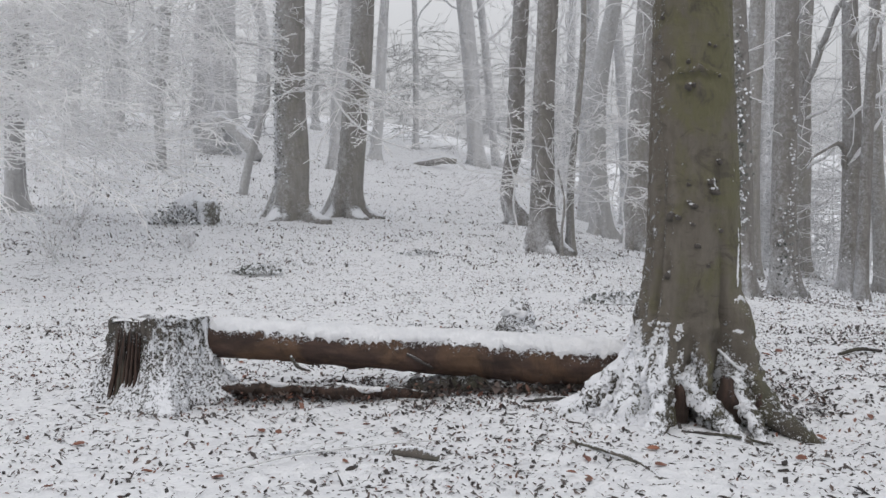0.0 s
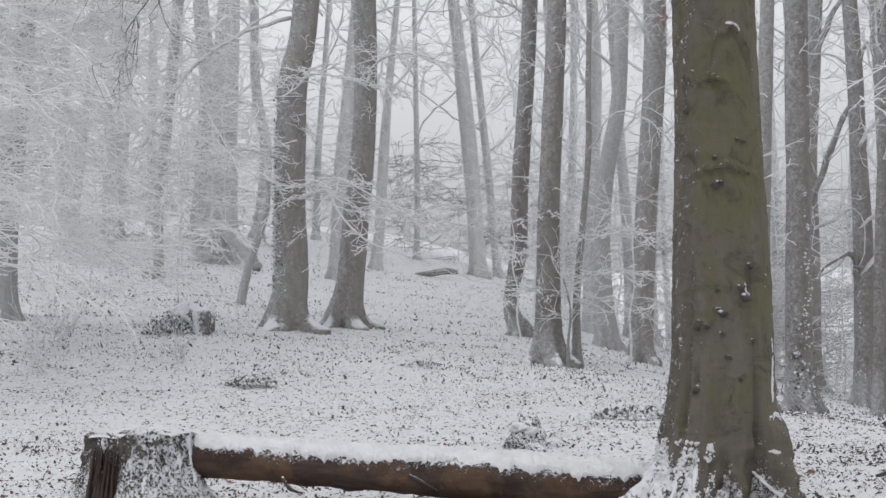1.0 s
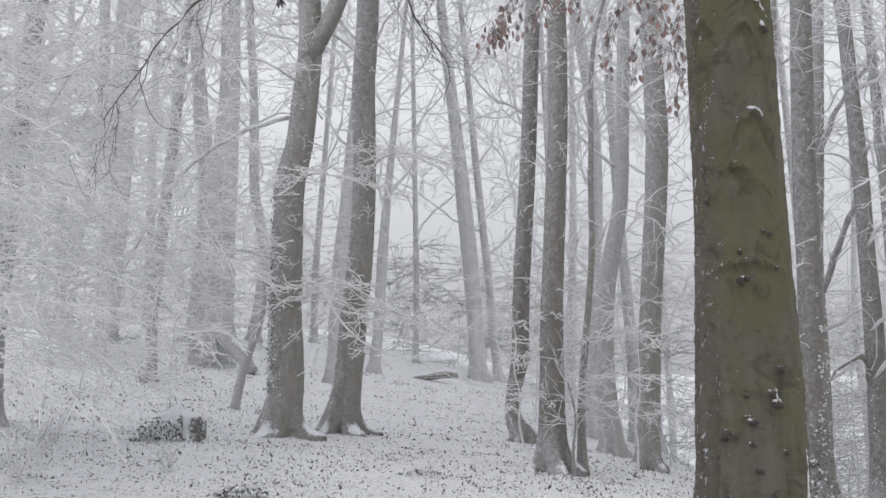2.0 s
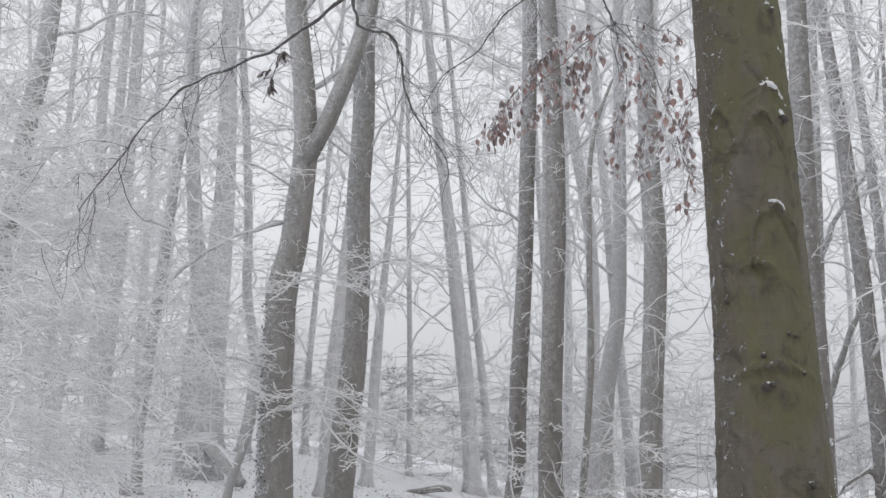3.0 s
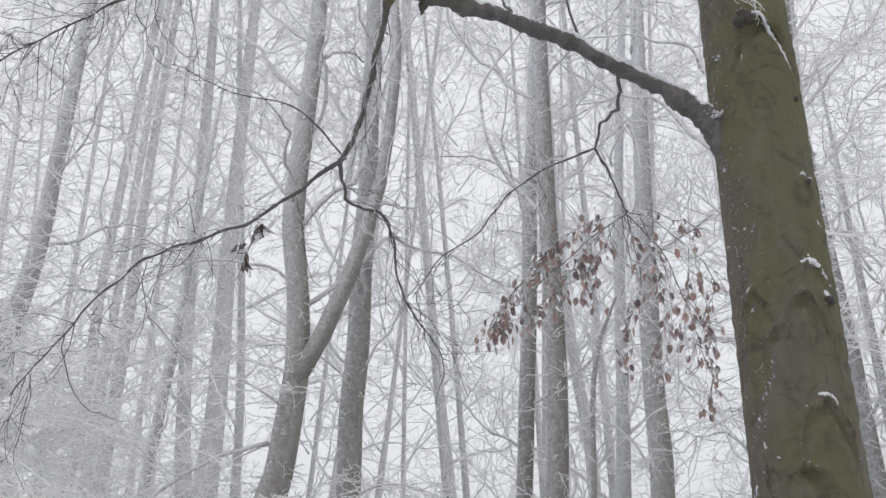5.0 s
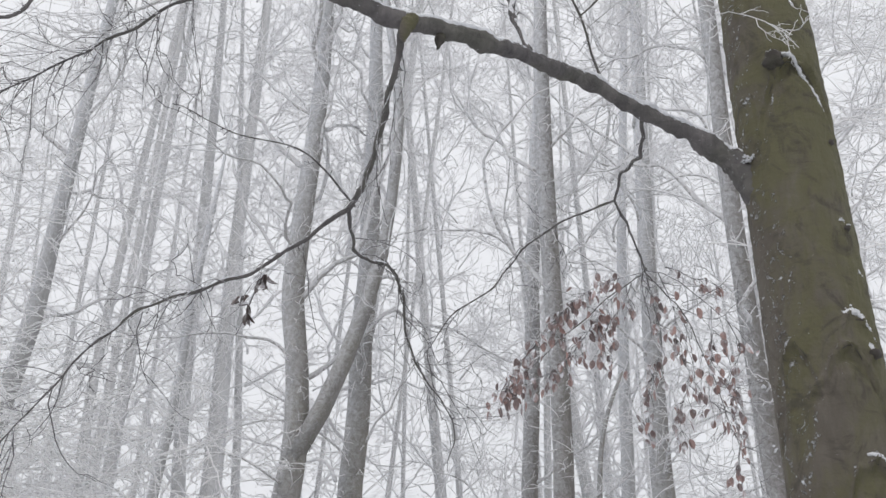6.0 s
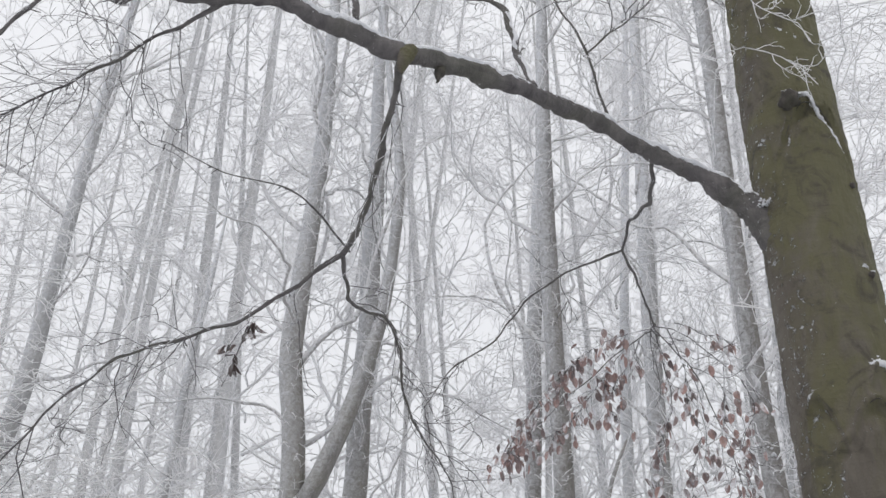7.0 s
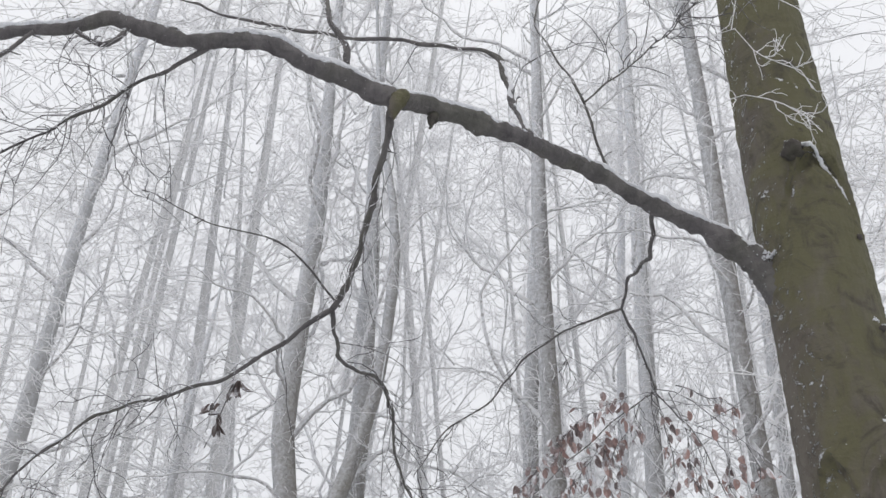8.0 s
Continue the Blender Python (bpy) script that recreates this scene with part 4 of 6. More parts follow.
# the withered spray: twigs that arch from the back of the limb, and their leaves
ARCHES = [
    [(1.40, 8.45, 4.37, 0.005), (1.31, 8.52, 4.38, 0.005), (1.21, 8.59, 4.38, 0.004), (1.10, 8.66, 4.35, 0.004), (0.98, 8.74, 4.28, 0.003), (0.85, 8.81, 4.14, 0.003), (0.69, 8.88, 3.95, 0.002), (0.60, 8.95, 3.80, 0.002)],
    [(1.32, 8.60, 4.36, 0.004), (1.21, 8.68, 4.27, 0.004), (1.11, 8.76, 4.14, 0.003), (0.96, 8.84, 3.98, 0.003), (0.77, 8.92, 3.89, 0.002), (0.63, 9.0, 3.87, 0.002)],
    [(1.36, 8.60, 4.38, 0.003), (1.31, 8.62, 4.26, 0.003), (1.21, 8.65, 4.13, 0.002), (1.18, 8.67, 4.02, 0.002), (1.22, 8.7, 3.93, 0.002)],
    [(1.41, 8.40, 4.35, 0.003), (1.45, 8.44, 4.14, 0.003), (1.48, 8.48, 3.92, 0.002), (1.42, 8.52, 3.79, 0.002), (1.39, 8.56, 3.66, 0.002), (1.37, 8.6, 3.48, 0.002)],
    [(1.50, 8.50, 4.39, 0.003), (1.57, 8.48, 4.12, 0.003), (1.55, 8.46, 3.94, 0.002), (1.61, 8.44, 3.74, 0.002), (1.53, 8.42, 3.55, 0.002), (1.52, 8.4, 3.40, 0.002)],
    [(1.74, 8.35, 4.10, 0.003), (1.71, 8.34, 3.80, 0.002), (1.68, 8.33, 3.56, 0.002), (1.74, 8.32, 3.53, 0.002), (1.81, 8.32, 3.42, 0.002), (1.78, 8.31, 3.25, 0.002), (1.78, 8.3, 3.10, 0.002)],
    [(1.81, 8.30, 4.00, 0.003), (1.86, 8.30, 3.85, 0.002), (1.79, 8.30, 3.70, 0.002), (1.77, 8.30, 3.62, 0.002), (1.84, 8.30, 3.55, 0.002)],
    [(1.41, 8.40, 4.36, 0.005), (1.51, 8.36, 4.32, 0.005), (1.66, 8.32, 4.17, 0.004), (1.81, 8.28, 3.99, 0.003), (1.91, 8.24, 3.86, 0.003), (1.97, 8.20, 3.77, 0.002)],
    [(1.52, 8.40, 4.38, 0.003), (1.59, 8.40, 4.36, 0.003), (1.66, 8.40, 4.31, 0.002), (1.77, 8.40, 4.29, 0.002), (1.81, 8.4, 4.22, 0.002)],
]
# how many leaves hang on each of them
LEAVES = (124, 92, 34, 44, 52, 50, 26, 6, 14)
hold = np.stack([polyline_of(q) for q in ARCHES])
stalks, tips = [], []
for way, count in zip(hold, LEAVES):
    s, d = sprout(way[None], count, 0.5, 1.3, 0.8, 0.10)
    d[:, 2] -= 0.25
    d /= np.linalg.norm(d, axis=1, keepdims=True)
    short = grow(s, d, rng.uniform(0.02, 0.13, count), 0.0020, 0.0011, 4, 0.18, 0.16)
    stalks.append(short)
    tips.append(short[0][:, -1])
tips = np.vstack(tips)
v, f = twig_arrays([(hold, np.linspace(0.0040, 0.0018, 9)[None] * np.ones((len(hold), 1)))] + stalks)
withered = part("leafy_spray", fast_mesh("leafy_spray", v - np.array([TX, TY, 0]), f), M_TWIG, limb, "hanging spray that kept its withered brown leaves")
withered["kind"] = "stuff"
random.seed(11)
for k, p in enumerate(tips):
    lf = part("leaf", leaf_shapes[k % 4], M_LEAF, withered)
    lf.location = (p[0] - TX, p[1] - TY, p[2])
    lf.rotation_euler = (random.gauss(0, 0.22), random.gauss(0, 0.22), random.uniform(0, 6.28))
    lf.scale = [random.uniform(0.66, 1.05)] * 3
bunch = part("leafy_spray", tube(at_beech([(-0.45, 6.99, 3.68, 0.004), (-0.49, 7.02, 3.60, 0.003), (-0.53, 7.05, 3.50, 0.002), (-0.56, 7.06, 3.43, 0.0015)]), 10, 5, 0.3, 30, name="bunch_twig"), M_TWIG, limb, "small bunch of dry curled dark leaves")
curled = [leaf_mesh(0.060, 0.010, 0.35, 1.6), leaf_mesh(0.050, 0.012, -0.5, 1.3), leaf_mesh(0.070, 0.009, 0.2, 1.8)]
for k in range(19):
    lf = part("leaf", curled[k % 3], M_DRY, bunch)
    s = random.random()
    lf.location = (-0.44 - 0.10 * s + random.gauss(0, 0.016) - TX, 7.02 - TY + random.gauss(0, 0.014), 3.71 - 0.22 * s)
    lf.rotation_euler = (random.gauss(0, 0.4), random.gauss(0.25, 0.45), random.uniform(0, 6.28))
    lf.scale = [random.uniform(0.7, 1.1)] * 3


# ---- the stump and the fallen log ----
def stump_mesh(cx, cy, top, r0):
    hs = np.linspace(-0.12, 1, 54)
    sides, verts = 190, []
    for h in hs:
        for j in range(sides):
            a = 2 * math.pi * j / sides
            deg = math.degrees(a)
            z = h * top if h > 0 else h
            low = max(0, h)
            r = r0 * (1 + 0.36 * (1 - low) ** 2.4)
            for way, reach, breadth in ((252, 0.16, 16), (285, 0.30, 13), (203, 0.22, 15), (345, 0.14, 18), (175, 0.14, 14), (60, 0.2, 25), (120, 0.2, 25)):
                r += reach * math.exp(-((arc(deg, way) / breadth) ** 2)) * (1 - low) ** 2.6
            # the rotted hollow
            r -= 0.10 * math.exp(-((arc(deg, 245) / 16) ** 4)) * (0.45 + 0.55 * low)
            r -= 0.05 * math.exp(-((arc(deg, 216) / 14) ** 4)) * low
            r += low * 0.02 * noise.noise(Vector((a * 18, 6, z * 9)))
            q = Vector((math.cos(a) * 2.0, math.sin(a) * 2.0, z * 1.2))
            r *= 1 + 0.07 * noise.noise(q * 2.2) + 0.05 * noise.noise(Vector((a * 11, 0, z * 2.5))) + 0.05 * noise.noise(Vector((a * 26, 4, z * 14))) + 0.045 * noise.noise(Vector((a * 10, 2, z * 12)))
            zz = z - 0.13 * r * math.sin(a) * low * low + (0.035 * noise.noise(Vector((math.cos(a) * 3, math.sin(a) * 3, 9))) if h > 0.75 else 0)
            verts.append((r * math.cos(a), r * math.sin(a) * 0.9, zz))
    fs = []
    for i in range(len(hs) - 1):
        for j in range(sides):
            k = (j + 1) % sides
            fs.append((i * sides + j, i * sides + k, (i + 1) * sides + k, (i + 1) * sides + j))
    n0 = (len(hs) - 1) * sides
    for s in (0.86, 0.5, 0.2):
        base = len(verts)
        for j in range(sides):
            x, y, z = verts[n0 + j]
            verts.append((x * s, y * s, top + (z - top) * s - 0.03 * (1 - s) + 0.012 * noise.noise(Vector((x * 9 * s, y * 9 * s, 1)))))
        prev = n0 if s == 0.86 else base - sides
        for j in range(sides):
            k = (j + 1) % sides
            fs.append((prev + j, prev + k, base + k, base + j))
    base = len(verts) - sides
    verts.append((0, 0, top - 0.04))
    tri = [(base + j, base + (j + 1) % sides, len(verts) - 1) for j in range(sides)]
    me = bpy.data.meshes.new("stump")
    me.from_pydata(verts, [], [tuple(int(i) for i in q) for q in fs] + tri)
    me.polygons.foreach_set("use_smooth", np.full(len(me.polygons), True))
    return me


SX, SY = -1.47, 7.28
stump = thing("tree_stump", SX, SY, hill(SX, SY), "broad old tree stump plastered with snow, rotted dark on one side", "tree stump")
part("body", stump_mesh(SX, SY, 0.485, 0.315), M_STUMP, stump)
# rotten fibres standing in the hollow
for k in range(150):
    a = radians(244 + random.uniform(-17, 17))
    r = 0.27 + random.uniform(-0.03, 0.05)
    h = random.uniform(0.18, 0.46)
    x, y = r * math.cos(a), 0.9 * r * math.sin(a)
    part("fibre", tube([(x * 1.35, y * 1.35, -0.02, 0.009), (x * 1.16, y * 1.16, h * 0.5, 0.009), (x * 1.02, y * 1.02, h, 0.003)], 10, 6, 0.6, 40, name="fibre"), M_DARKBARK if k % 4 == 0 else M_ROT_AND_SHADE, stump)
cap = []
for i, s in enumerate((1.02, 0.97, 0.8, 0.5, 0.0)):
    for j in range(60):
        a = 2 * math.pi * j / 60
        n1 = noise.noise(Vector((math.cos(a) * 2.2, math.sin(a) * 2.2, 3)))
        r = 0.295 * s * (1 + 0.10 * n1 + 0.06 * noise.noise(Vector((math.cos(a) * 9, math.sin(a) * 9, 8)))) * (1 - 0.26 * math.exp(-((arc(math.degrees(a), 243) / 17) ** 4)))
        cap.append((r * math.cos(a), r * math.sin(a) * 0.9, (0.466, 0.482, 0.488, 0.486, 0.484)[i] - 0.135 * r * math.sin(a) + 0.008 * noise.noise(Vector((r * math.cos(a) * 12, r * math.sin(a) * 12, 0))) + 0.02 * n1))
capf = [(i * 60 + j, i * 60 + (j + 1) % 60, (i + 1) * 60 + (j + 1) % 60, (i + 1) * 60 + j) for i in range(4) for j in range(60)]
part("snow_cap", fast_mesh("stump_snow", np.array(cap), np.array(capf)), M_SNOW, stump, "thin layer of snow on the cut top")

LOG = [(-1.16, 7.30, 0.455, 0.115), (-0.85, 7.29, 0.425, 0.112), (-0.45, 7.27, 0.395, 0.120), (0.0, 7.24, 0.360, 0.120), (0.5, 7.20, 0.325, 0.132), (1.0, 7.15, 0.285, 0.138), (1.45, 7.10, 0.260, 0.140)]
log = thing("fallen_log", 0.0, 0.0, 0.0, "fallen reddish-brown rotting log with snow on top, propped on a stump", "log")
part("body", tube(LOG, 150, 40, 0.15, 6.0, name="log"), M_LOG, log)
c = spline(LOG, 240)
rings, sides = 240, 17
cv = []
for i, (x, y, z, r) in enumerate(c):
    e = min(i, rings - 1 - i) / 6
    thick = 0.027 * min(1, e) * (1 + 0.5 * noise.noise(Vector((x * 3, 1, 0))) + 0.35 * noise.noise(Vector((x * 11, 2, 0))))
    lo = -1.0 + 0.36 * noise.noise(Vector((x * 2.3, 5, 0))) + 0.26 * noise.noise(Vector((x * 12, 7, 0))) + 0.22 * noise.noise(Vector((x * 40, 7, 3)))
    hi = 1.25
    for j in range(sides):
        f = j / (sides - 1)
        a = lo + (hi - lo) * f
        edge = math.sin(math.pi * min(1, max(0, f))) ** 0.45
        rr = r * 1.02 - 0.012 + (thick + 0.012) * edge
        cv.append((x, y + rr * math.sin(a), z + rr * math.cos(a) + 0.006 * noise.noise(Vector((x * 20, a * 4, 0))) + 0.005 * noise.noise(Vector((x * 55, a * 9, 0)))))
cf = [(i * sides + j, i * sides + j + 1, (i + 1) * sides + j + 1, (i + 1) * sides + j) for i in range(rings - 1) for j in range(sides - 1)]
part("snow_cap", fast_mesh("log_snow", np.array(cv), np.array(cf)), M_SNOW, log, "thick ridge of snow along the log")
for x0, x1, side in ((0.10, 0.26, 0.02), (-0.62, -0.50, -0.01), (0.45, 0.6, 0.0)):
    part("loose_bark", tube([(x0, 7.11, 0.36, 0.008), ((x0 + x1) / 2, 7.09, 0.30 + side, 0.012), (x1, 7.10, 0.27, 0.006)], 12, 6, 0.3, 20, name="loose_bark"), M_DARKBARK, log)

under = thing("fallen_branch", 0.0, 0.0, 0.0, "dark rotten branch on the ground under the log, dusted with snow", "branch")
part("body", tube([(-1.10, 7.14, 0.15, 0.03), (-0.85, 7.10, 0.165, 0.042), (-0.6, 7.12, 0.145, 0.036), (-0.35, 7.05, 0.15, 0.044), (-0.1, 7.08, 0.125, 0.034), (0.10, 7.05, 0.125, 0.036), (0.30, 7.08, 0.10, 0.02)], 70, 16, 0.5, 11, name="under_branch"), M_ROT_AND_SHADE, under)
under_snow = [(-1.0, 7.11, 0.190, 0.008), (-0.75, 7.10, 0.192, 0.020), (-0.55, 7.11, 0.17, 0.006), (-0.35, 7.06, 0.178, 0.018), (-0.05, 7.06, 0.146, 0.018), (0.10, 7.06, 0.14, 0.006)]
part("snow_strip", tube(under_snow, 70, 9, 0.9, 14, name="under_snow"), M_SNOW, under, "snow on the branch")
bank = thing("leaf_drift", 0.0, 0.0, 0.0, "drift of dark wet leaves and rot under the log", "leaves", kind="stuff")
part("heap", tube([(-0.1, 7.26, 0.09, 0.04), (0.4, 7.22, 0.12, 0.10), (0.8, 7.18, 0.10, 0.11), (1.25, 7.14, 0.10, 0.09)], 50, 16, 0.4, 9, name="leaf_drift"), M_DARKBARK, bank)
n = 1500
x = rng.uniform(-1.05, 1.3, n)
y = 7.08 + rng.normal(0, 0.07, n) - 0.02 * x
z = 0.10 + np.abs(rng.normal(0, 0.035, n)) + 0.02 * (x > 0.1)
a = rng.uniform(0, 6.28, n)
sz = 0.016 * rng.lognormal(0, 0.35, n)
u = np.stack([np.cos(a), np.sin(a), rng.normal(0, 0.6, n)], 1) * sz[:, None]
w = np.stack([-np.sin(a), np.cos(a), rng.normal(0, 0.6, n)], 1) * (0.55 * sz)[:, None]
c = np.stack([x, y, z], 1)
v = np.stack([c - u, c - w, c + u, c + w], 1).reshape(-1, 3)
part("leaves", fast_mesh("drift_leaves", v, np.arange(4 * n).reshape(-1, 4), False), M_LITTER, bank)


def stick(rows, label, mat, forks=0):
    """A dead stick on the snow."""
    x, y = rows[0][0], rows[0][1]
    fixed = [(a, b, ground_z(a, b) + r * 0.6 + lift, r) for a, b, lift, r in rows]
    o = thing("stick", 0, 0, 0, label, "stick", "sticks on the snow")
    part("stem", tube(fixed, 8 * len(rows), 8, 0.2, 25, name="stick"), mat, o)
    if forks:
        main = np.stack([spline(fixed, 9)[:, :3]])
        s, d = sprout(main, forks, 0.5, 1.0, 0.1)
        d[:, 2] = np.abs(d[:, 2]) * 0.3
        v, f = twig_arrays([grow(s, d, rng.uniform(0.12, 0.35, forks), 0.003, 0.0015, 4, 0.12, 0.0)], 4)
        part("side_twigs", fast_mesh("side_twigs", v, f), mat, o)["kind"] = "stuff"
    return o


stick([(1.02, 5.95, 0.0, 0.010), (1.14, 5.72, 0.01, 0.012), (1.30, 5.45, 0.0, 0.012), (1.36, 5.2, 0.0, 0.01)], "pale brown dead stick lying on the snow", M_STICK)
stick([(0.82, 6.84, 0.0, 0.010), (0.98, 6.80, 0.012, 0.014), (1.15, 6.82, 0.0, 0.010)], "short dark stick half under the snow", M_DARKBARK)
stick([(-0.50, 5.72, 0.0, 0.007), (-0.32, 5.74, 0.01, 0.010), (-0.14, 5.78, 0.0, 0.007)], "thin grey stick in the snow", M_STUMP)
stick([(-0.62, 5.35, 0.02, 0.005), (-0.35, 5.55, 0.03, 0.005), (0.0, 5.72, 0.04, 0.004), (0.35, 5.85, 0.05, 0.003)], "thin frosted fallen twig with side shoots", M_RIME_LIMB, 9)
stick([(3.05, 8.2, 0.0, 0.014), (3.2, 8.22, 0.02, 0.018), (3.35, 8.2, 0.0, 0.012)], "short dark stick on the snow", M_DARKBARK)
stick([(1.62, 6.2, 0.0, 0.008), (1.85, 6.14, 0.01, 0.01), (2.1, 6.2, 0.0, 0.008)], "dark stick in front of the tree roots", M_DARKBARK)
stick([(0.35, 5.62, 0.0, 0.02), (0.24, 5.66, 0.012, 0.03), (0.12, 5.72, 0.0, 0.018)], "short mossy piece of wood in the snow", M_STICK)


def snag(x, y, height, r, label):
    """A small jagged stump."""
    o = thing("small_stump", x, y, hill(x, y), label, "tree stump")

    def teeth(a, s):
        return 1 + 0.25 * math.sin(3 * a + 1) * (1 - s) + 0.3 * (1 - s) ** 2
    part("body", tube([(0, 0, -0.08, r * 1.25), (0.0, 0, height * 0.35, r * 1.05), (0.01, 0, height * 0.7, r * 0.85), (0.02, 0, height, r * 0.45)], 26, 22, 0.45, 9, flutes=teeth, name="snag"), M_STUMP, o)
    for k in range(4):
        a = k * 1.7 + 0.5
        part("splinter", tube([(r * 0.6 * math.cos(a), r * 0.6 * math.sin(a), height * 0.4, r * 0.3), (r * 0.62 * math.cos(a), r * 0.62 * math.sin(a), height * (0.8 + 0.3 * (k % 2)), r * 0.2), (r * 0.66 * math.cos(a), r * 0.66 * math.sin(a), height * (1.0 + 0.3 * (k % 2)), 0.006)], 10, 7, 0.3, 18, name="splinter"), M_STUMP, o)
    part("snow_cap", blob(r * 0.85, 3 + x, 0.5, 3), M_SNOW, o).location = (-0.03, -0.03, height * 0.72)
    return o


snag(0.86, 9.75, 0.19, 0.125, "jagged broken small stump with a snowy top")


# ---- the other trees ----
def beech_trunk(rows, flare, sides=26, top=21.0):
    """Trunk from rows of (shift, height, radius): buttressed foot, uneven sides, tapering crown stem."""
    r0 = rows[0][2]
    path = [(0, 0, -0.25, r0 * 1.12), (rows[0][0] * 0.2, 0, 0.25, r0 * 1.06)]
    path += [(dx, 0, z, r) for dx, z, r in rows]
    lx, lz, lr = rows[-1]
    if lz < top - 1:
        lean = (rows[-1][0] - rows[0][0]) / max(1, rows[-1][1] - rows[0][1])
        path += [(lx + lean * (top - lz) * 0.5, 0.1, (lz + top) / 2, lr * 0.66), (lx + lean * (top - lz), 0.2, top, lr * 0.08)]
    total = path[-1][2] + 0.25
    ph, lobes = rng.uniform(0, 6.28), int(rng.integers(4, 7))

    def foot(a, s):
        h = max(0.0, s * total - 0.25)
        wave = math.sin(lobes * a + ph) + 0.5 * math.sin((lobes + 3) * a + 2 * ph)
        return 1 + flare * (math.exp(-h / 0.16) * (0.55 + 0.75 * wave) + 0.28 * math.exp(-h / 0.6) * (0.6 + 0.5 * wave))
    return tube(path, 84 if sides > 20 else 54, sides, 0.05, 2.2, flutes=foot, name="trunk", crowd=2.2)


def rand_limbs(rows, n, lo, hi, length, up=0.5, back=1.0, swing=math.pi, turn=0.0):
    """Limbs that leave the trunk at random heights, rising or level."""
    hs, xs, rs = [r[1] for r in rows], [r[0] for r in rows], [r[2] for r in rows]
    out = []
    for k in range(n):
        z = rng.uniform(lo, hi)
        x, r = np.interp(z, hs, xs), np.interp(z, hs, rs)
        a = turn + rng.uniform(-swing, swing)
        ln = length * rng.uniform(0.5, 1.2)
        rise = up * rng.uniform(0.2, 1.3)
        d = np.array([math.cos(a), back * math.sin(a), rise])
        d /= np.linalg.norm(d)
        br = min(0.4 * r, 0.011 * ln + 0.009)
        p, q = np.array([x, 0, z]), []
        for i in range(6):
            q.append((*p, br * (1 - 0.15 * i)))
            p = p + d * ln / 5
            d = d + rng.normal(0, 0.20, 3)
            d[2] += rng.uniform(-0.12, 0.05)
            d /= np.linalg.norm(d)
        out.append(q)
    return out


def crown_limbs(rows, n, lo, hi, length):
    """Limbs as a beech in close wood bears them: steep where they leave the trunk, arching outward, crooked."""
    hs, xs, rs = [r[1] for r in rows], [r[0] for r in rows], [r[2] for r in rows]
    out, spin = [], rng.uniform(0, 6.28)
    for k in range(n):
        f = (k + rng.uniform(0, 1)) / n
        z = lo + (hi - lo) * f
        x, r = np.interp(z, hs, xs), np.interp(z, hs, rs)
        a = spin + 2.4 * k + rng.normal(0, 0.5)
        ln = length * rng.uniform(0.6, 1.35) * (1.15 - 0.4 * f)
        d = np.array([math.cos(a), math.sin(a), rng.uniform(0.35, 1.25) + 0.6 * f])
        d /= np.linalg.norm(d)
        br = min(0.42 * r, 0.0078 * ln + 0.009)
        p, q = np.array([x, 0.0, z]), []
        for i in range(8):
            q.append((*p, br * (1 - 0.115 * i)))
            p = p + d * ln / 7
            d = d + rng.normal(0, 0.24, 3)
            d[2] += 0.06 if i < 2 else -0.06
            d /= np.linalg.norm(d)
        out.append(q)
    return out


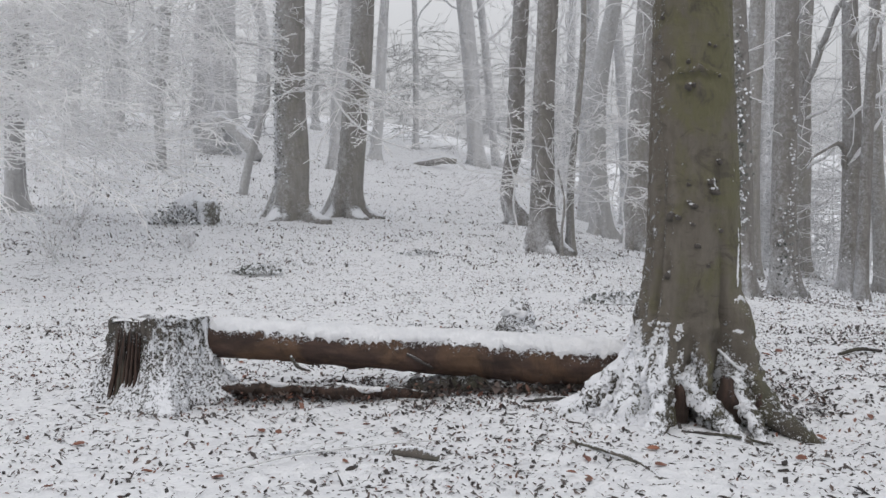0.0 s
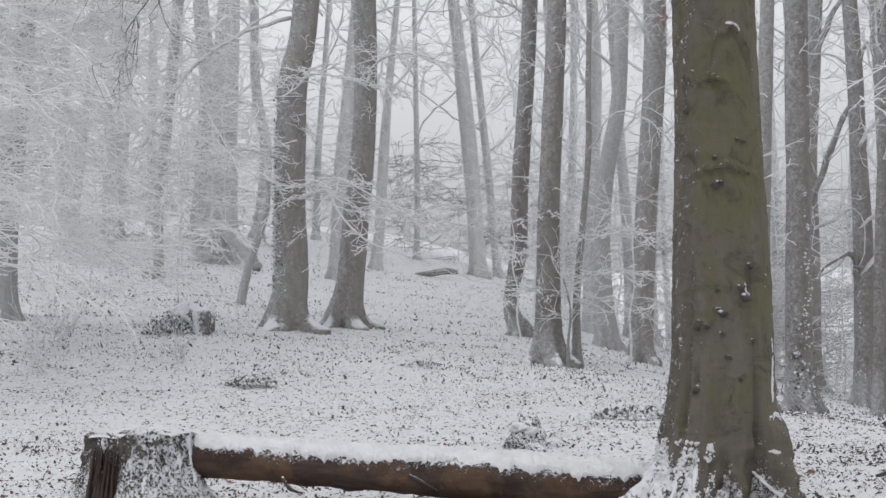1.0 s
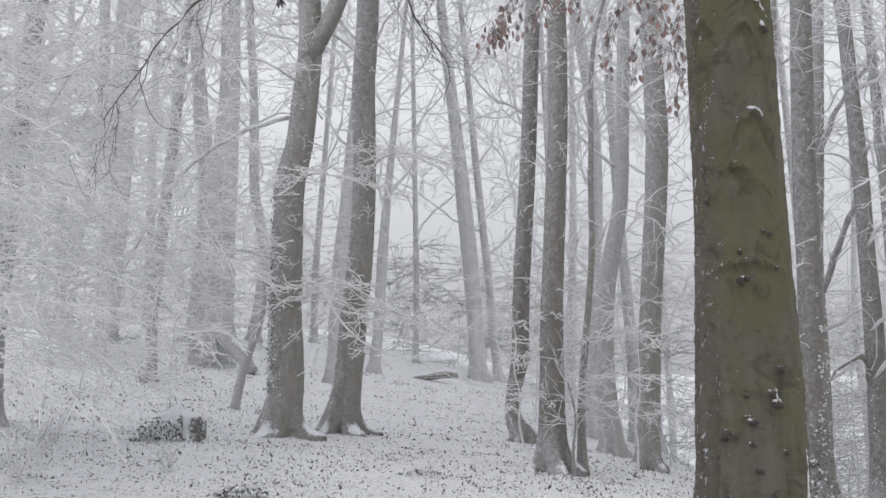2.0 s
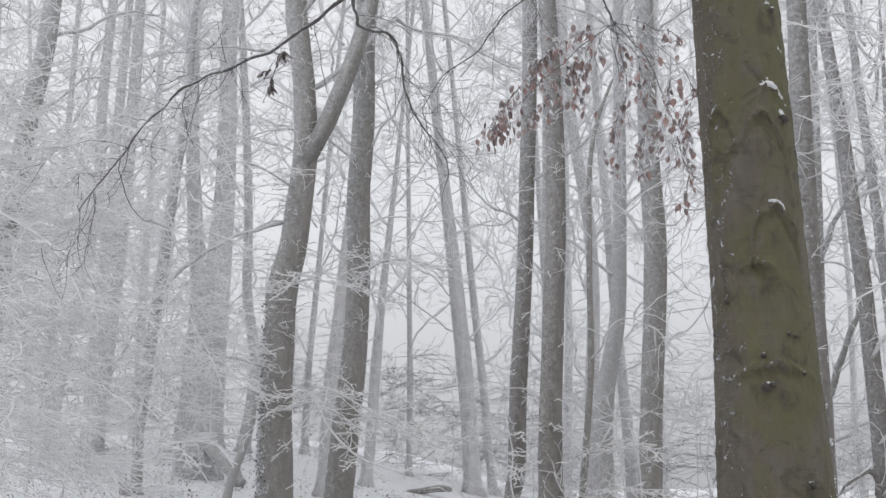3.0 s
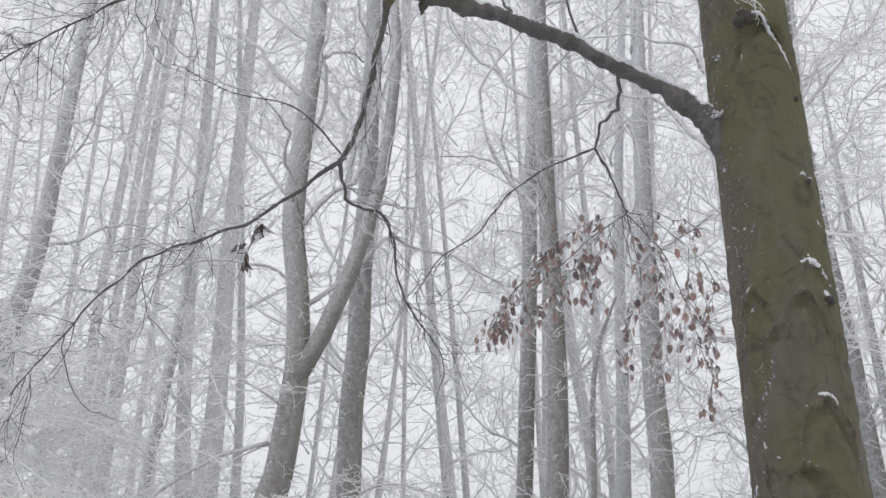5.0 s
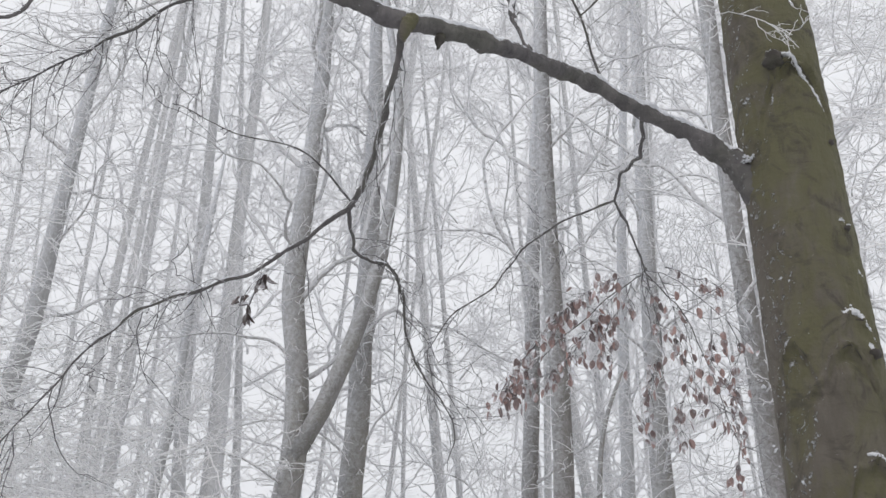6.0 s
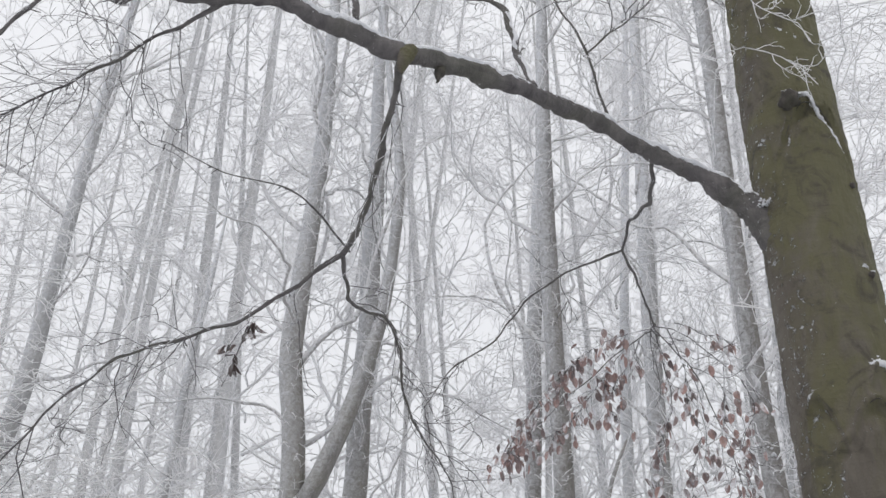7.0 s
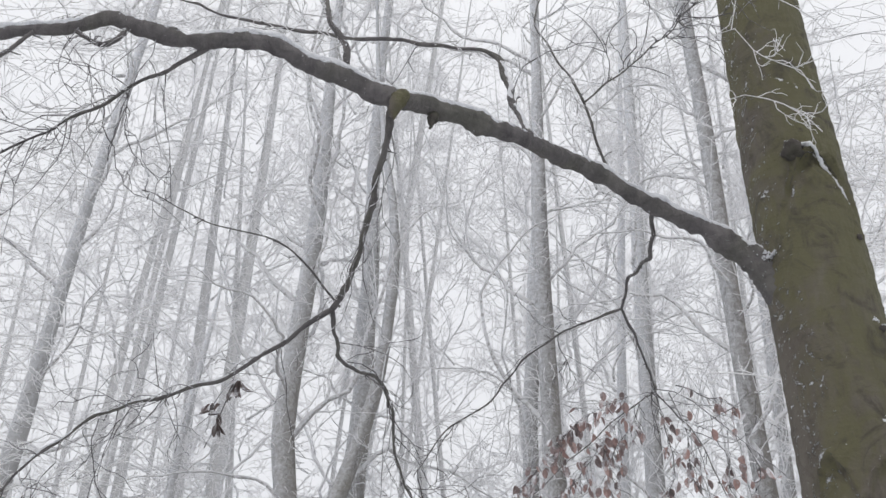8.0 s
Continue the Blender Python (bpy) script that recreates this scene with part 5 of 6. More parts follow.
def tree(x, y, rows, label, bark, flare=0.8, limbs=(), free=(8, 4.0, 16.0, 3.0), twigs=(70, 420, 900), size=1.0, top=28.0, group="beeches in the mist", clumps=0, sides=26, name="beech_tree", sprays=(), clump_turn=1.16, spurs=0, ivy=None):
    """A beech: trunk, limbs and frosted twigs. limbs: given ones in world places; free: number, heights and length of the rest."""
    z0 = hill(x, y)
    o = thing(name, x, y, z0, label, "tree", group)
    part("trunk", beech_trunk(rows, flare, sides, top), bark, o)
    full = [(dx, z, r) for dx, z, r in rows]
    if full[-1][1] < top - 1:
        full.append((full[-1][0], top, full[-1][2] * 0.25))
    own = [[(a - x, b - y, c - z0, r) for a, b, c, r in rows_] for rows_ in limbs]
    n, lo, hi, ln = free
    own += crown_limbs(full, n, lo, hi, ln)
    own = [crooked(q, 0.02 if q[0][3] > 0.1 else 0.09, i, 2.6) for i, q in enumerate(own)]
    for i, q in enumerate(own):
        part("limb", tube(q, 17, 5, 0.18, 9, name="limb"), bark if q[0][3] > 0.075 or (i < len(limbs) and q[0][3] > 0.045) else M_FAR_LIMB if bark is M_HAZED else M_RIME_LIMB, o)
    if own and twigs:
        polys = np.stack([polyline_of(q) for q in own])
        # branches of the second order rise from the limbs; the twigs grow on both
        m = 4 * len(own)
        s, d = sprout(polys, m, 0.5, 1.05, 0.8, 0.12)
        d[:, 2] += 0.22
        d /= np.linalg.norm(d, axis=1, keepdims=True)
        boughs = grow(s, d, rng.uniform(0.45, 1.2, m) * 0.42 * (ln + 1.2), 0.0125 * min(1.3, size), 0.0070 * min(1.3, size), 8, 0.21, 0.012)
        v, f = twig_arrays([boughs], 4)
        part("branching", fast_mesh("branching", v, f), M_FAR_LIMB, o)["kind"] = "stuff"
        polys = np.concatenate([polys, boughs[0], boughs[0]])
        sets = fan(polys, (twigs[0], int(twigs[1] * 0.8), int(twigs[2] * 0.42)), (1.05 * size, 0.62 * size, 0.36 * size), (0.0082 * size, 0.0064 * size, 0.0056 * size), 0.75, -0.015, 0.26, 0.12, (5, 3, 2))
        v, f = twig_arrays(sets)
        part("crown", fast_mesh("crown", v, f), M_RIME, o, "twigs white with hoarfrost")["kind"] = "stuff"
    for rows_ in sprays:
        q = [(a - x, b - y, c - z0, r) for a, b, c, r in rows_]
        part("limb", tube(q, 18, 6, 0.2, 12, name="limb"), M_RIME_LIMB, o)
        line = np.stack([polyline_of(q)])
        line = line + np.concatenate([np.zeros((1, 1, 3)), rng.normal(0, 0.03, (1, line.shape[1] - 1, 3))], axis=1)
        sets = plume(line, 0.0080, (14, 6, 3))
        v, f = twig_arrays(sets)
        part("spray", fast_mesh("spray", v, f), M_SPRAY, o, "level spray of frosted twigs")["kind"] = "stuff"
    if ivy:
        # ivy leaves close to the bark: number, lowest and highest, way round
        n, lo, hi, turn = ivy
        hs, xs, rs = [r[1] for r in full], [r[0] for r in full], [r[2] for r in full]
        z = lo + (hi - lo) * rng.beta(1.3, 1.6, n)
        a = turn * math.pi + rng.normal(0, 0.5, n)
        r = np.interp(z, hs, rs) + rng.uniform(0.0, 0.05, n)
        c = np.stack([np.interp(z, hs, xs) + r * np.cos(a), r * np.sin(a), z], 1)
        out = np.stack([np.cos(a), np.sin(a), np.zeros(n)], 1) + rng.normal(0, 0.35, (n, 3))
        u = np.cross(out, np.array([0, 0, 1.0])) + rng.normal(0, 0.3, (n, 3))
        u /= np.linalg.norm(u, axis=1, keepdims=True)
        w = np.cross(u, out)
        w /= np.linalg.norm(w, axis=1, keepdims=True)
        k = rng.uniform(0.018, 0.034, (n, 1))
        v = np.stack([c - w * k, c + u * k * 0.8, c + w * k * 0.5 + out * k * 0.3, c - u * k * 0.8], 1).reshape(-1, 3)
        part("ivy", fast_mesh("ivy", v, np.arange(4 * n).reshape(-1, 4), False), M_BRAMBLE, o, "snow-dusted ivy leaves on the bark")["kind"] = "stuff"
    if spurs:
        # short frosted shoots that stand out from the bark
        hs, xs, rs = [r[1] for r in full], [r[0] for r in full], [r[2] for r in full]
        z, a = rng.uniform(2.2, 14.5, spurs), rng.uniform(-math.pi - 0.2, 0.2, spurs)
        r = np.interp(z, hs, rs) * 0.95
        st = np.stack([np.interp(z, hs, xs) + r * np.cos(a), r * np.sin(a), z], 1)
        d = np.stack([np.cos(a), np.sin(a), rng.normal(0.1, 0.35, spurs)], 1)
        d /= np.linalg.norm(d, axis=1, keepdims=True)
        main = grow(st, d, rng.uniform(0.15, 0.6, spurs), 0.0085, 0.0055, 5, 0.32, 0.03)
        v, f = twig_arrays([main, laterals(main[0], 3, 0.8, 0.45, 0.006, 0.0045, 3, 0.0, 0.3)])
        part("frost_fringe", fast_mesh("frost_fringe", v, f), M_RIME, o, "short shoots white with frost on the trunk")["kind"] = "stuff"
    if clumps:
        hs, xs, rs = [r[1] for r in full], [r[0] for r in full], [r[2] for r in full]
        spots = []
        for k in range(clumps):
            # clusters of grains that cling to the bark
            zc, ac, wide = abs(random.gauss(0, 2.3)) + 0.1, random.gauss(math.pi * clump_turn, 0.42), random.uniform(0.02, 0.09)
            for g in range(random.randint(3, 9)):
                z, a = zc + random.gauss(0, wide), ac + random.gauss(0, wide * 2.2)
                r = float(np.interp(z, hs, rs)) * (1 + 0.55 * math.exp(-max(z, 0) / 0.3)) + random.uniform(-0.012, 0.006)
                spots.append((float(np.interp(z, [0] + hs, [0] + xs)) + r * math.cos(a), r * math.sin(a), z, random.choice((0.007, 0.010, 0.013, 0.017, 0.023)) * random.uniform(0.8, 1.1)))
        part("snow_crust", crumbs(spots, "snow_crust"), M_SNOW, o, "clumps of snow stuck to the bark")["kind"] = "stuff"
    return o


FORK = [(-2.40, 20.15, 6.75, 0.165), (-2.10, 20.0, 7.2, 0.155), (-1.75, 20.0, 8.0, 0.145), (-1.40, 20.0, 8.9, 0.134), (-1.02, 20.0, 10.4, 0.117), (-0.82, 20.0, 12.1, 0.102), (-0.80, 20.0, 13.9, 0.09), (-1.0, 20.0, 15.4, 0.07), (-1.25, 20.0, 18.0, 0.04), (-1.3, 19.9, 22.0, 0.006)]
LEFT = [(-2.72, 20.15, 5.83, 0.040), (-3.32, 19.6, 5.52, 0.033), (-3.82, 19.3, 5.15, 0.031), (-4.3, 19.2, 4.72, 0.028), (-4.75, 19.0, 3.98, 0.023), (-5.12, 19.0, 3.23, 0.014)]
SPRAY = [(-2.6, 20.05, 2.70, 0.03), (-2.06, 19.5, 2.78, 0.026), (-1.77, 19.0, 2.37, 0.022), (-1.26, 18.5, 1.91, 0.016), (-0.57, 18.2, 1.65, 0.008)]
tree(-2.88, 20.2, [(0.08, 0.67, 0.285), (0.09, 2.1, 0.262), (0.14, 3.5, 0.255), (0.17, 4.2, 0.255), (0.33, 4.85, 0.238), (0.45, 5.7, 0.222), (0.53, 6.4, 0.207), (0.51, 7.8, 0.188), (0.36, 9.2, 0.19), (0.44, 10.65, 0.178), (0.55, 12.05, 0.163), (0.64, 13.5, 0.15), (0.66, 14.9, 0.14), (0.7, 17.5, 0.10)], "kinked grey-brown beech with forked trunk and snow on one side", M_BEECH, 0.85, (FORK, LEFT), (21, 7.0, 21.0, 4.3), (300, 1600, 3800), clumps=170, sprays=(SPRAY, [(-2.6, 20.0, 2.9, 0.022), (-1.9, 19.4, 3.0, 0.018), (-1.3, 19.0, 2.7, 0.015), (-0.7, 18.7, 2.35, 0.010), (0.0, 18.5, 2.15, 0.006)], [(-2.9, 20.0, 3.4, 0.022), (-3.5, 19.3, 3.5, 0.018), (-4.1, 18.8, 3.2, 0.014), (-4.8, 18.5, 2.9, 0.008)], [(-2.8, 20.0, 4.6, 0.02), (-2.2, 19.3, 4.7, 0.016), (-1.5, 18.8, 4.5, 0.012), (-0.8, 18.5, 4.2, 0.007)], [(-2.5, 20.0, 6.4, 0.02), (-3.1, 19.2, 6.6, 0.016), (-3.8, 18.6, 6.4, 0.012), (-4.5, 18.2, 6.0, 0.007)]), spurs=190, ivy=(520, 0.3, 4.4, 1.1))
tree(-2.07, 21.5, [(0.10, 0.65, 0.25), (0.27, 2.05, 0.236), (0.43, 3.4, 0.218), (0.50, 4.8, 0.208), (0.50, 6.1, 0.212), (0.60, 7.6, 0.2), (0.61, 8.95, 0.2), (0.70, 10.3, 0.19), (0.69, 11.7, 0.18), (0.74, 13.1, 0.164), (0.7, 16.0, 0.12)], "grey beech with a broad buttressed foot in the snow", M_BEECH, 1.0, (), (16, 6.0, 21.0, 3.6), (150, 900, 2400), clumps=25, sprays=([(-1.7, 21.3, 2.6, 0.022), (-1.2, 20.8, 2.6, 0.018), (-0.6, 20.4, 2.3, 0.013), (0.0, 20.1, 2.0, 0.007)], [(-1.6, 21.3, 5.0, 0.022), (-1.1, 20.6, 5.2, 0.018), (-0.5, 20.0, 5.1, 0.013), (0.2, 19.7, 4.8, 0.007)], [(-1.6, 21.3, 7.2, 0.022), (-2.2, 20.6, 7.5, 0.018), (-2.9, 20.0, 7.4, 0.013), (-3.6, 19.7, 7.0, 0.007)]), spurs=150)
tree(1.16, 24.0, [(-0.04, 0.3, 0.176), (0.05, 1.75, 0.172), (0.12, 3.2, 0.172), (0.24, 4.65, 0.166), (0.35, 6.1, 0.157), (0.43, 7.6, 0.157), (0.52, 9.0, 0.154), (0.58, 10.5, 0.156), (0.62, 11.9, 0.153), (0.75, 13.4, 0.156), (0.83, 14.9, 0.155), (0.97, 16.3, 0.15), (1.05, 18.0, 0.13), (1.15, 22.0, 0.08)], "slender upright beech with a reddish foot", M_UMBER, 0.55, (), (14, 6.0, 22.0, 3.0), (115, 720, 1900), spurs=90)
tree(1.43, 17.8, [(0.02, 0.7, 0.188), (0.07, 2.3, 0.163), (0.17, 3.85, 0.155), (0.26, 5.4, 0.142), (0.28, 7.0, 0.136), (0.24, 8.6, 0.132), (0.22, 10.2, 0.134), (0.22, 11.8, 0.128), (0.3, 15.0, 0.09)], "straight olive-grey beech with rooty foot", M_UMBER, 0.9, (), (14, 7.0, 20.0, 3.0), (115, 720, 1900), clumps=12, spurs=70)
SAPROWS = [(0.01, 0.87, 0.058), (0.16, 2.37, 0.048), (0.23, 3.02, 0.048), (0.28, 4.67, 0.041), (0.5, 6.9, 0.03), (0.75, 7.52, 0.021)]
LOWSPRAYS = tuple([(1.95 + s * 0.05, 18.2, h, 0.010), (1.95 + s * 0.35, 17.9, h + 0.1, 0.008), (1.95 + s * 0.75, 17.6, h + 0.05, 0.007), (1.95 + s * 1.15, 17.4, h - 0.1, 0.004)] for s, h in ((-1, 1.1), (1, 1.3), (-1, 1.7), (1, 1.9), (-0.8, 2.2), (0.8, 0.9)))
tree(1.90, 18.2, SAPROWS, "thin bent young beech with frosted low sprays", M_BEECH, 0.6, (), (6, 2.5, 6.5, 1.0), (30, 120, 200), 0.8, 8.5, sides=14, name="young_beech", sprays=LOWSPRAYS)
tree(1.72, 17.5, [(0.0, 0.3, 0.022), (0.05, 0.8, 0.018), (-0.04, 1.3, 0.012)], "thin crooked sapling beside the tree foot", M_BEECH, 0.3, (), (9, 0.5, 1.3, 0.5), (30, 120, 208), 0.5, 1.7, sides=10, name="sapling")
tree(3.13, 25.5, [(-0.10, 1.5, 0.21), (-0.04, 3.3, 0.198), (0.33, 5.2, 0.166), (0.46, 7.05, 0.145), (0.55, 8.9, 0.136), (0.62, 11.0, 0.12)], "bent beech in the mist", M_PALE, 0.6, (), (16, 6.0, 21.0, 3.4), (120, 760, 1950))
tree(3.05, 29.0, [(0.06, 2.02, 0.169), (0.25, 7.91, 0.146), (-0.03, 10.16, 0.14), (-0.21, 12.09, 0.128)], "slim beech far in the mist", M_HAZED, 0.5, (), (16, 5.0, 21.0, 3.4), (120, 760, 1950), 1.1)
tree(3.43, 22.5, [(0.1, 1.8, 0.211), (0.2, 3.25, 0.204), (0.33, 4.75, 0.207), (0.42, 6.2, 0.213), (0.39, 7.7, 0.194), (0.42, 9.2, 0.178), (0.45, 10.6, 0.17)], "stout grey beech with spreading roots", M_BEECH, 0.7, (), (16, 6.0, 21.0, 3.4), (120, 760, 1950), clumps=10, spurs=90)
tree(4.54, 15.5, [(-0.01, 1.24, 0.165), (0.03, 2.8, 0.155), (0.04, 4.3, 0.148), (0.08, 5.85, 0.138), (0.14, 7.4, 0.125), (0.2, 9.0, 0.11)], "upright grey-brown beech with ivy and snow at its foot", M_UMBER, 0.6, (), (12, 7.5, 20.0, 2.8), (100, 520, 1200), clumps=32, clump_turn=1.66, spurs=14, ivy=(160, 0.0, 1.2, 1.5))
tree(5.02, 19.5, [(0.0, 1.88, 0.142), (0.09, 4.12, 0.131), (0.15, 5.28, 0.12)], "slim beech trunk with a snowy edge", M_BEECH, 0.5, (), (10, 5.5, 16.0, 2.4), (90, 640, 1820), clumps=14)
tree(3.54, 13.5, [(-0.01, 1.49, 0.137), (-0.06, 3.04, 0.136), (-0.19, 5.19, 0.11), (-0.25, 7.66, 0.10), (-0.24, 10.47, 0.093)], "ivy-clad trunk standing behind the large beech", M_UMBER, 0.5, (), (14, 5.0, 15.0, 1.9), (115, 720, 1900), 0.8, clumps=45, clump_turn=1.4, spurs=60, ivy=(620, 0.8, 3.2, 1.3))
R3L = ([(6.92, 20.45, 1.05, 0.055), (6.80, 20.35, 1.35, 0.05), (6.68, 20.25, 1.58, 0.045), (6.50, 20.1, 1.55, 0.035), (6.25, 19.95, 1.38, 0.028), (5.95, 19.8, 1.22, 0.015)], [(6.9, 20.4, 1.2, 0.04), (7.2, 20.2, 1.7, 0.03), (7.6, 20.1, 2.5, 0.02)], [(6.9, 20.4, 2.0, 0.035), (7.3, 20.1, 2.4, 0.03), (7.8, 20.0, 2.6, 0.02)], [(6.92, 20.4, 3.4, 0.04), (7.3, 20.1, 3.9, 0.03), (7.9, 20.0, 4.2, 0.02)])
tree(6.96, 20.5, [(0.04, 1.5, 0.182), (0.03, 2.9, 0.163), (-0.01, 4.3, 0.14), (-0.04, 5.75, 0.136), (-0.11, 7.2, 0.124), (-0.18, 8.6, 0.12), (-0.30, 10.0, 0.107)], "crooked beech with broken side branches", M_UMBER, 0.5, R3L, (13, 5.5, 20.0, 2.8), (80, 420, 900), clumps=10, spurs=12)
tree(6.35, 18.0, [(0.05, 1.41, 0.096), (0.11, 2.97, 0.086), (0.19, 4.5, 0.069)], "thin dark young tree", M_UMBER, 0.4, (), (9, 3.0, 9.0, 1.4), (40, 160, 260), 0.8, 10, sides=14, name="young_beech")
R5L = ([(7.05, 23.9, 2.5, 0.075), (7.31, 23.4, 3.55, 0.065), (7.54, 23.0, 4.27, 0.055), (7.98, 23.0, 5.68, 0.035)], [(7.1, 24.0, 5.0, 0.07), (7.4, 23.5, 6.13, 0.06), (7.88, 23.5, 6.91, 0.045), (8.46, 23.5, 7.68, 0.03)], [(7.1, 23.9, 2.1, 0.04), (7.43, 23.3, 2.33, 0.035), (7.99, 23.0, 2.75, 0.02)], [(7.05, 23.9, 1.0, 0.035), (7.5, 23.4, 1.5, 0.03), (8.2, 23.2, 2.0, 0.02)])
tree(6.98, 24.0, [(0.06, 2.31, 0.221), (0.08, 4.84, 0.196), (0.17, 5.96, 0.181), (0.44, 10.47, 0.149)], "many-branched beech with dark curving limbs", M_BEECH, 0.6, R5L, (16, 5.0, 20.0, 3.4), (100, 520, 1200))
tree(8.08, 22.0, [(-0.06, 0.99, 0.16), (-0.15, 2.2, 0.13), (-0.2, 5.0, 0.11)], "leaning beech at the edge of the slope", M_BEECH, 0.6, (), (12, 4.0, 15.0, 2.8), (80, 400, 800), top=16)
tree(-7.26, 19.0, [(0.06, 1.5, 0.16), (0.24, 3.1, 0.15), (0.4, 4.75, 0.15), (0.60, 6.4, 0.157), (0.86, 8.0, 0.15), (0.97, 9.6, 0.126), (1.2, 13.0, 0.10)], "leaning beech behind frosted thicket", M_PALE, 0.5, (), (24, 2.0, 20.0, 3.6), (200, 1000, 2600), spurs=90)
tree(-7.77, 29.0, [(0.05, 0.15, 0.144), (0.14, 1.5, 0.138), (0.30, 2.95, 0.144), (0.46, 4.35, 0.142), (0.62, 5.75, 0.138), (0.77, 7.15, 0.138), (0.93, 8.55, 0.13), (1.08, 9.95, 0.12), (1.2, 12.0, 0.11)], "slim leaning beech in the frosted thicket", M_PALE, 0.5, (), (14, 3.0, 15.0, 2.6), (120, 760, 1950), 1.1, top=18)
# far trunks: their faintness is haze painted into bark and limbs
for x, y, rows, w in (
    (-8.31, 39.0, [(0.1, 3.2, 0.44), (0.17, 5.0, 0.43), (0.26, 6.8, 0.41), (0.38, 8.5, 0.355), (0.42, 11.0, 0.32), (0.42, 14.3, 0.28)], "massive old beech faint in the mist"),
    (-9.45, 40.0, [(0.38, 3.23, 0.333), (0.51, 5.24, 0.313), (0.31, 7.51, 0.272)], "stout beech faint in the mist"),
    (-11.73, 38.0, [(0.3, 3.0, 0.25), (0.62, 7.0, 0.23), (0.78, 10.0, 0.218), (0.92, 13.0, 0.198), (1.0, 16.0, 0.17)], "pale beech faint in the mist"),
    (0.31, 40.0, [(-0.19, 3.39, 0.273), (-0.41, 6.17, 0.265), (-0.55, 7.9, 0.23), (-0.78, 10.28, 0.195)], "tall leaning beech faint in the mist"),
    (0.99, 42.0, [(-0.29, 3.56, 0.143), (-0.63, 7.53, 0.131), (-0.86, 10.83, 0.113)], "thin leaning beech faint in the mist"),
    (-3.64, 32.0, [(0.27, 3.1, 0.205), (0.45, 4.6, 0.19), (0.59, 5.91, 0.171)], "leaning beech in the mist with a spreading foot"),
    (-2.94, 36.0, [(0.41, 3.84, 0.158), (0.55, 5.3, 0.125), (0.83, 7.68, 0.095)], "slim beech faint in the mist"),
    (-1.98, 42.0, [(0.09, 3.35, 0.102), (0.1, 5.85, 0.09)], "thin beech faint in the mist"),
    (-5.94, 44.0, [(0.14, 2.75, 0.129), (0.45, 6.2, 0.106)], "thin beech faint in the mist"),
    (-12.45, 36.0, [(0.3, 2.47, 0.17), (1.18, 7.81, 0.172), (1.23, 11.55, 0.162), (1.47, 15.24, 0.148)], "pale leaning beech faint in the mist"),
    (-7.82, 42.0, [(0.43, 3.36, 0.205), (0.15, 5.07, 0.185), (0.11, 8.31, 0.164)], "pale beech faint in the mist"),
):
    tree(x, y, rows, w, M_HAZED, 0.5, (), (22, 3.5, 36.0, 4.6), (110, 620, 1700), 1.6, 40, sides=18)

# painted pale, as mist would show them
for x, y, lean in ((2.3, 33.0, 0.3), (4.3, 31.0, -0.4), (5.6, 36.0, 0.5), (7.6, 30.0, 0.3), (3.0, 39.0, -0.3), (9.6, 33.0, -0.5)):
    tree(x, y, [(0.0, 2.0, 0.15), (lean * 0.5, 6.0, 0.13), (lean, 11.0, 0.10)], "slim beech painted pale as if in mist", M_HAZED, 0.5, (), (20, 2.0, 32.0, 3.8), (90, 480, 1200), 1.5, 36, sides=14)

# a dead leaning stem, and the far wood: the same few haze-paled beeches again and again
dead = thing("dead_stem", -4.73, 25.0, hill(-4.73, 25.0), "short dead leaning stem with flaking bark", "tree")
part("trunk", tube([(0, 0, -0.1, 0.11), (0.08, 0, 0.3, 0.095), (0.19, 0, 0.75, 0.09), (0.40, 0, 1.35, 0.08), (0.62, 0, 2.0, 0.06), (0.66, 0, 2.6, 0.03)], 40, 14, 0.15, 5, name="dead_stem"), M_PALE, dead)

far_kinds = []
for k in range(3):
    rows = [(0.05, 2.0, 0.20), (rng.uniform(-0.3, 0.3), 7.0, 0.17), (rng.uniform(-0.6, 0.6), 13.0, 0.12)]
    far_kinds.append(tree((-16, 12, 17)[k], (45, 47, 52)[k], rows, "beech painted white as if far off in mist", M_HAZED, 0.4, (), (18, 2.5, 36.0, 4.8), (80, 380, 850), 2.0, 40, "far beeches", sides=14))
spots = []
random.seed(5)
for k in range(400):
    y = random.uniform(33, 66)
    x = random.uniform(-0.55, 0.55) * y
    if all((x - a) ** 2 + (y - b) ** 2 > 9 for a, b in spots) and not (abs(x + 0.5) < 3.0 and y < 46):
        spots.append((x, y))
for k, (x, y) in enumerate(spots[:10]):
    copy_thing(far_kinds[k % 3], pose(x, y, hill(x, y), random.gauss(0, 2), random.gauss(0, 2.5), random.uniform(0, 360)))


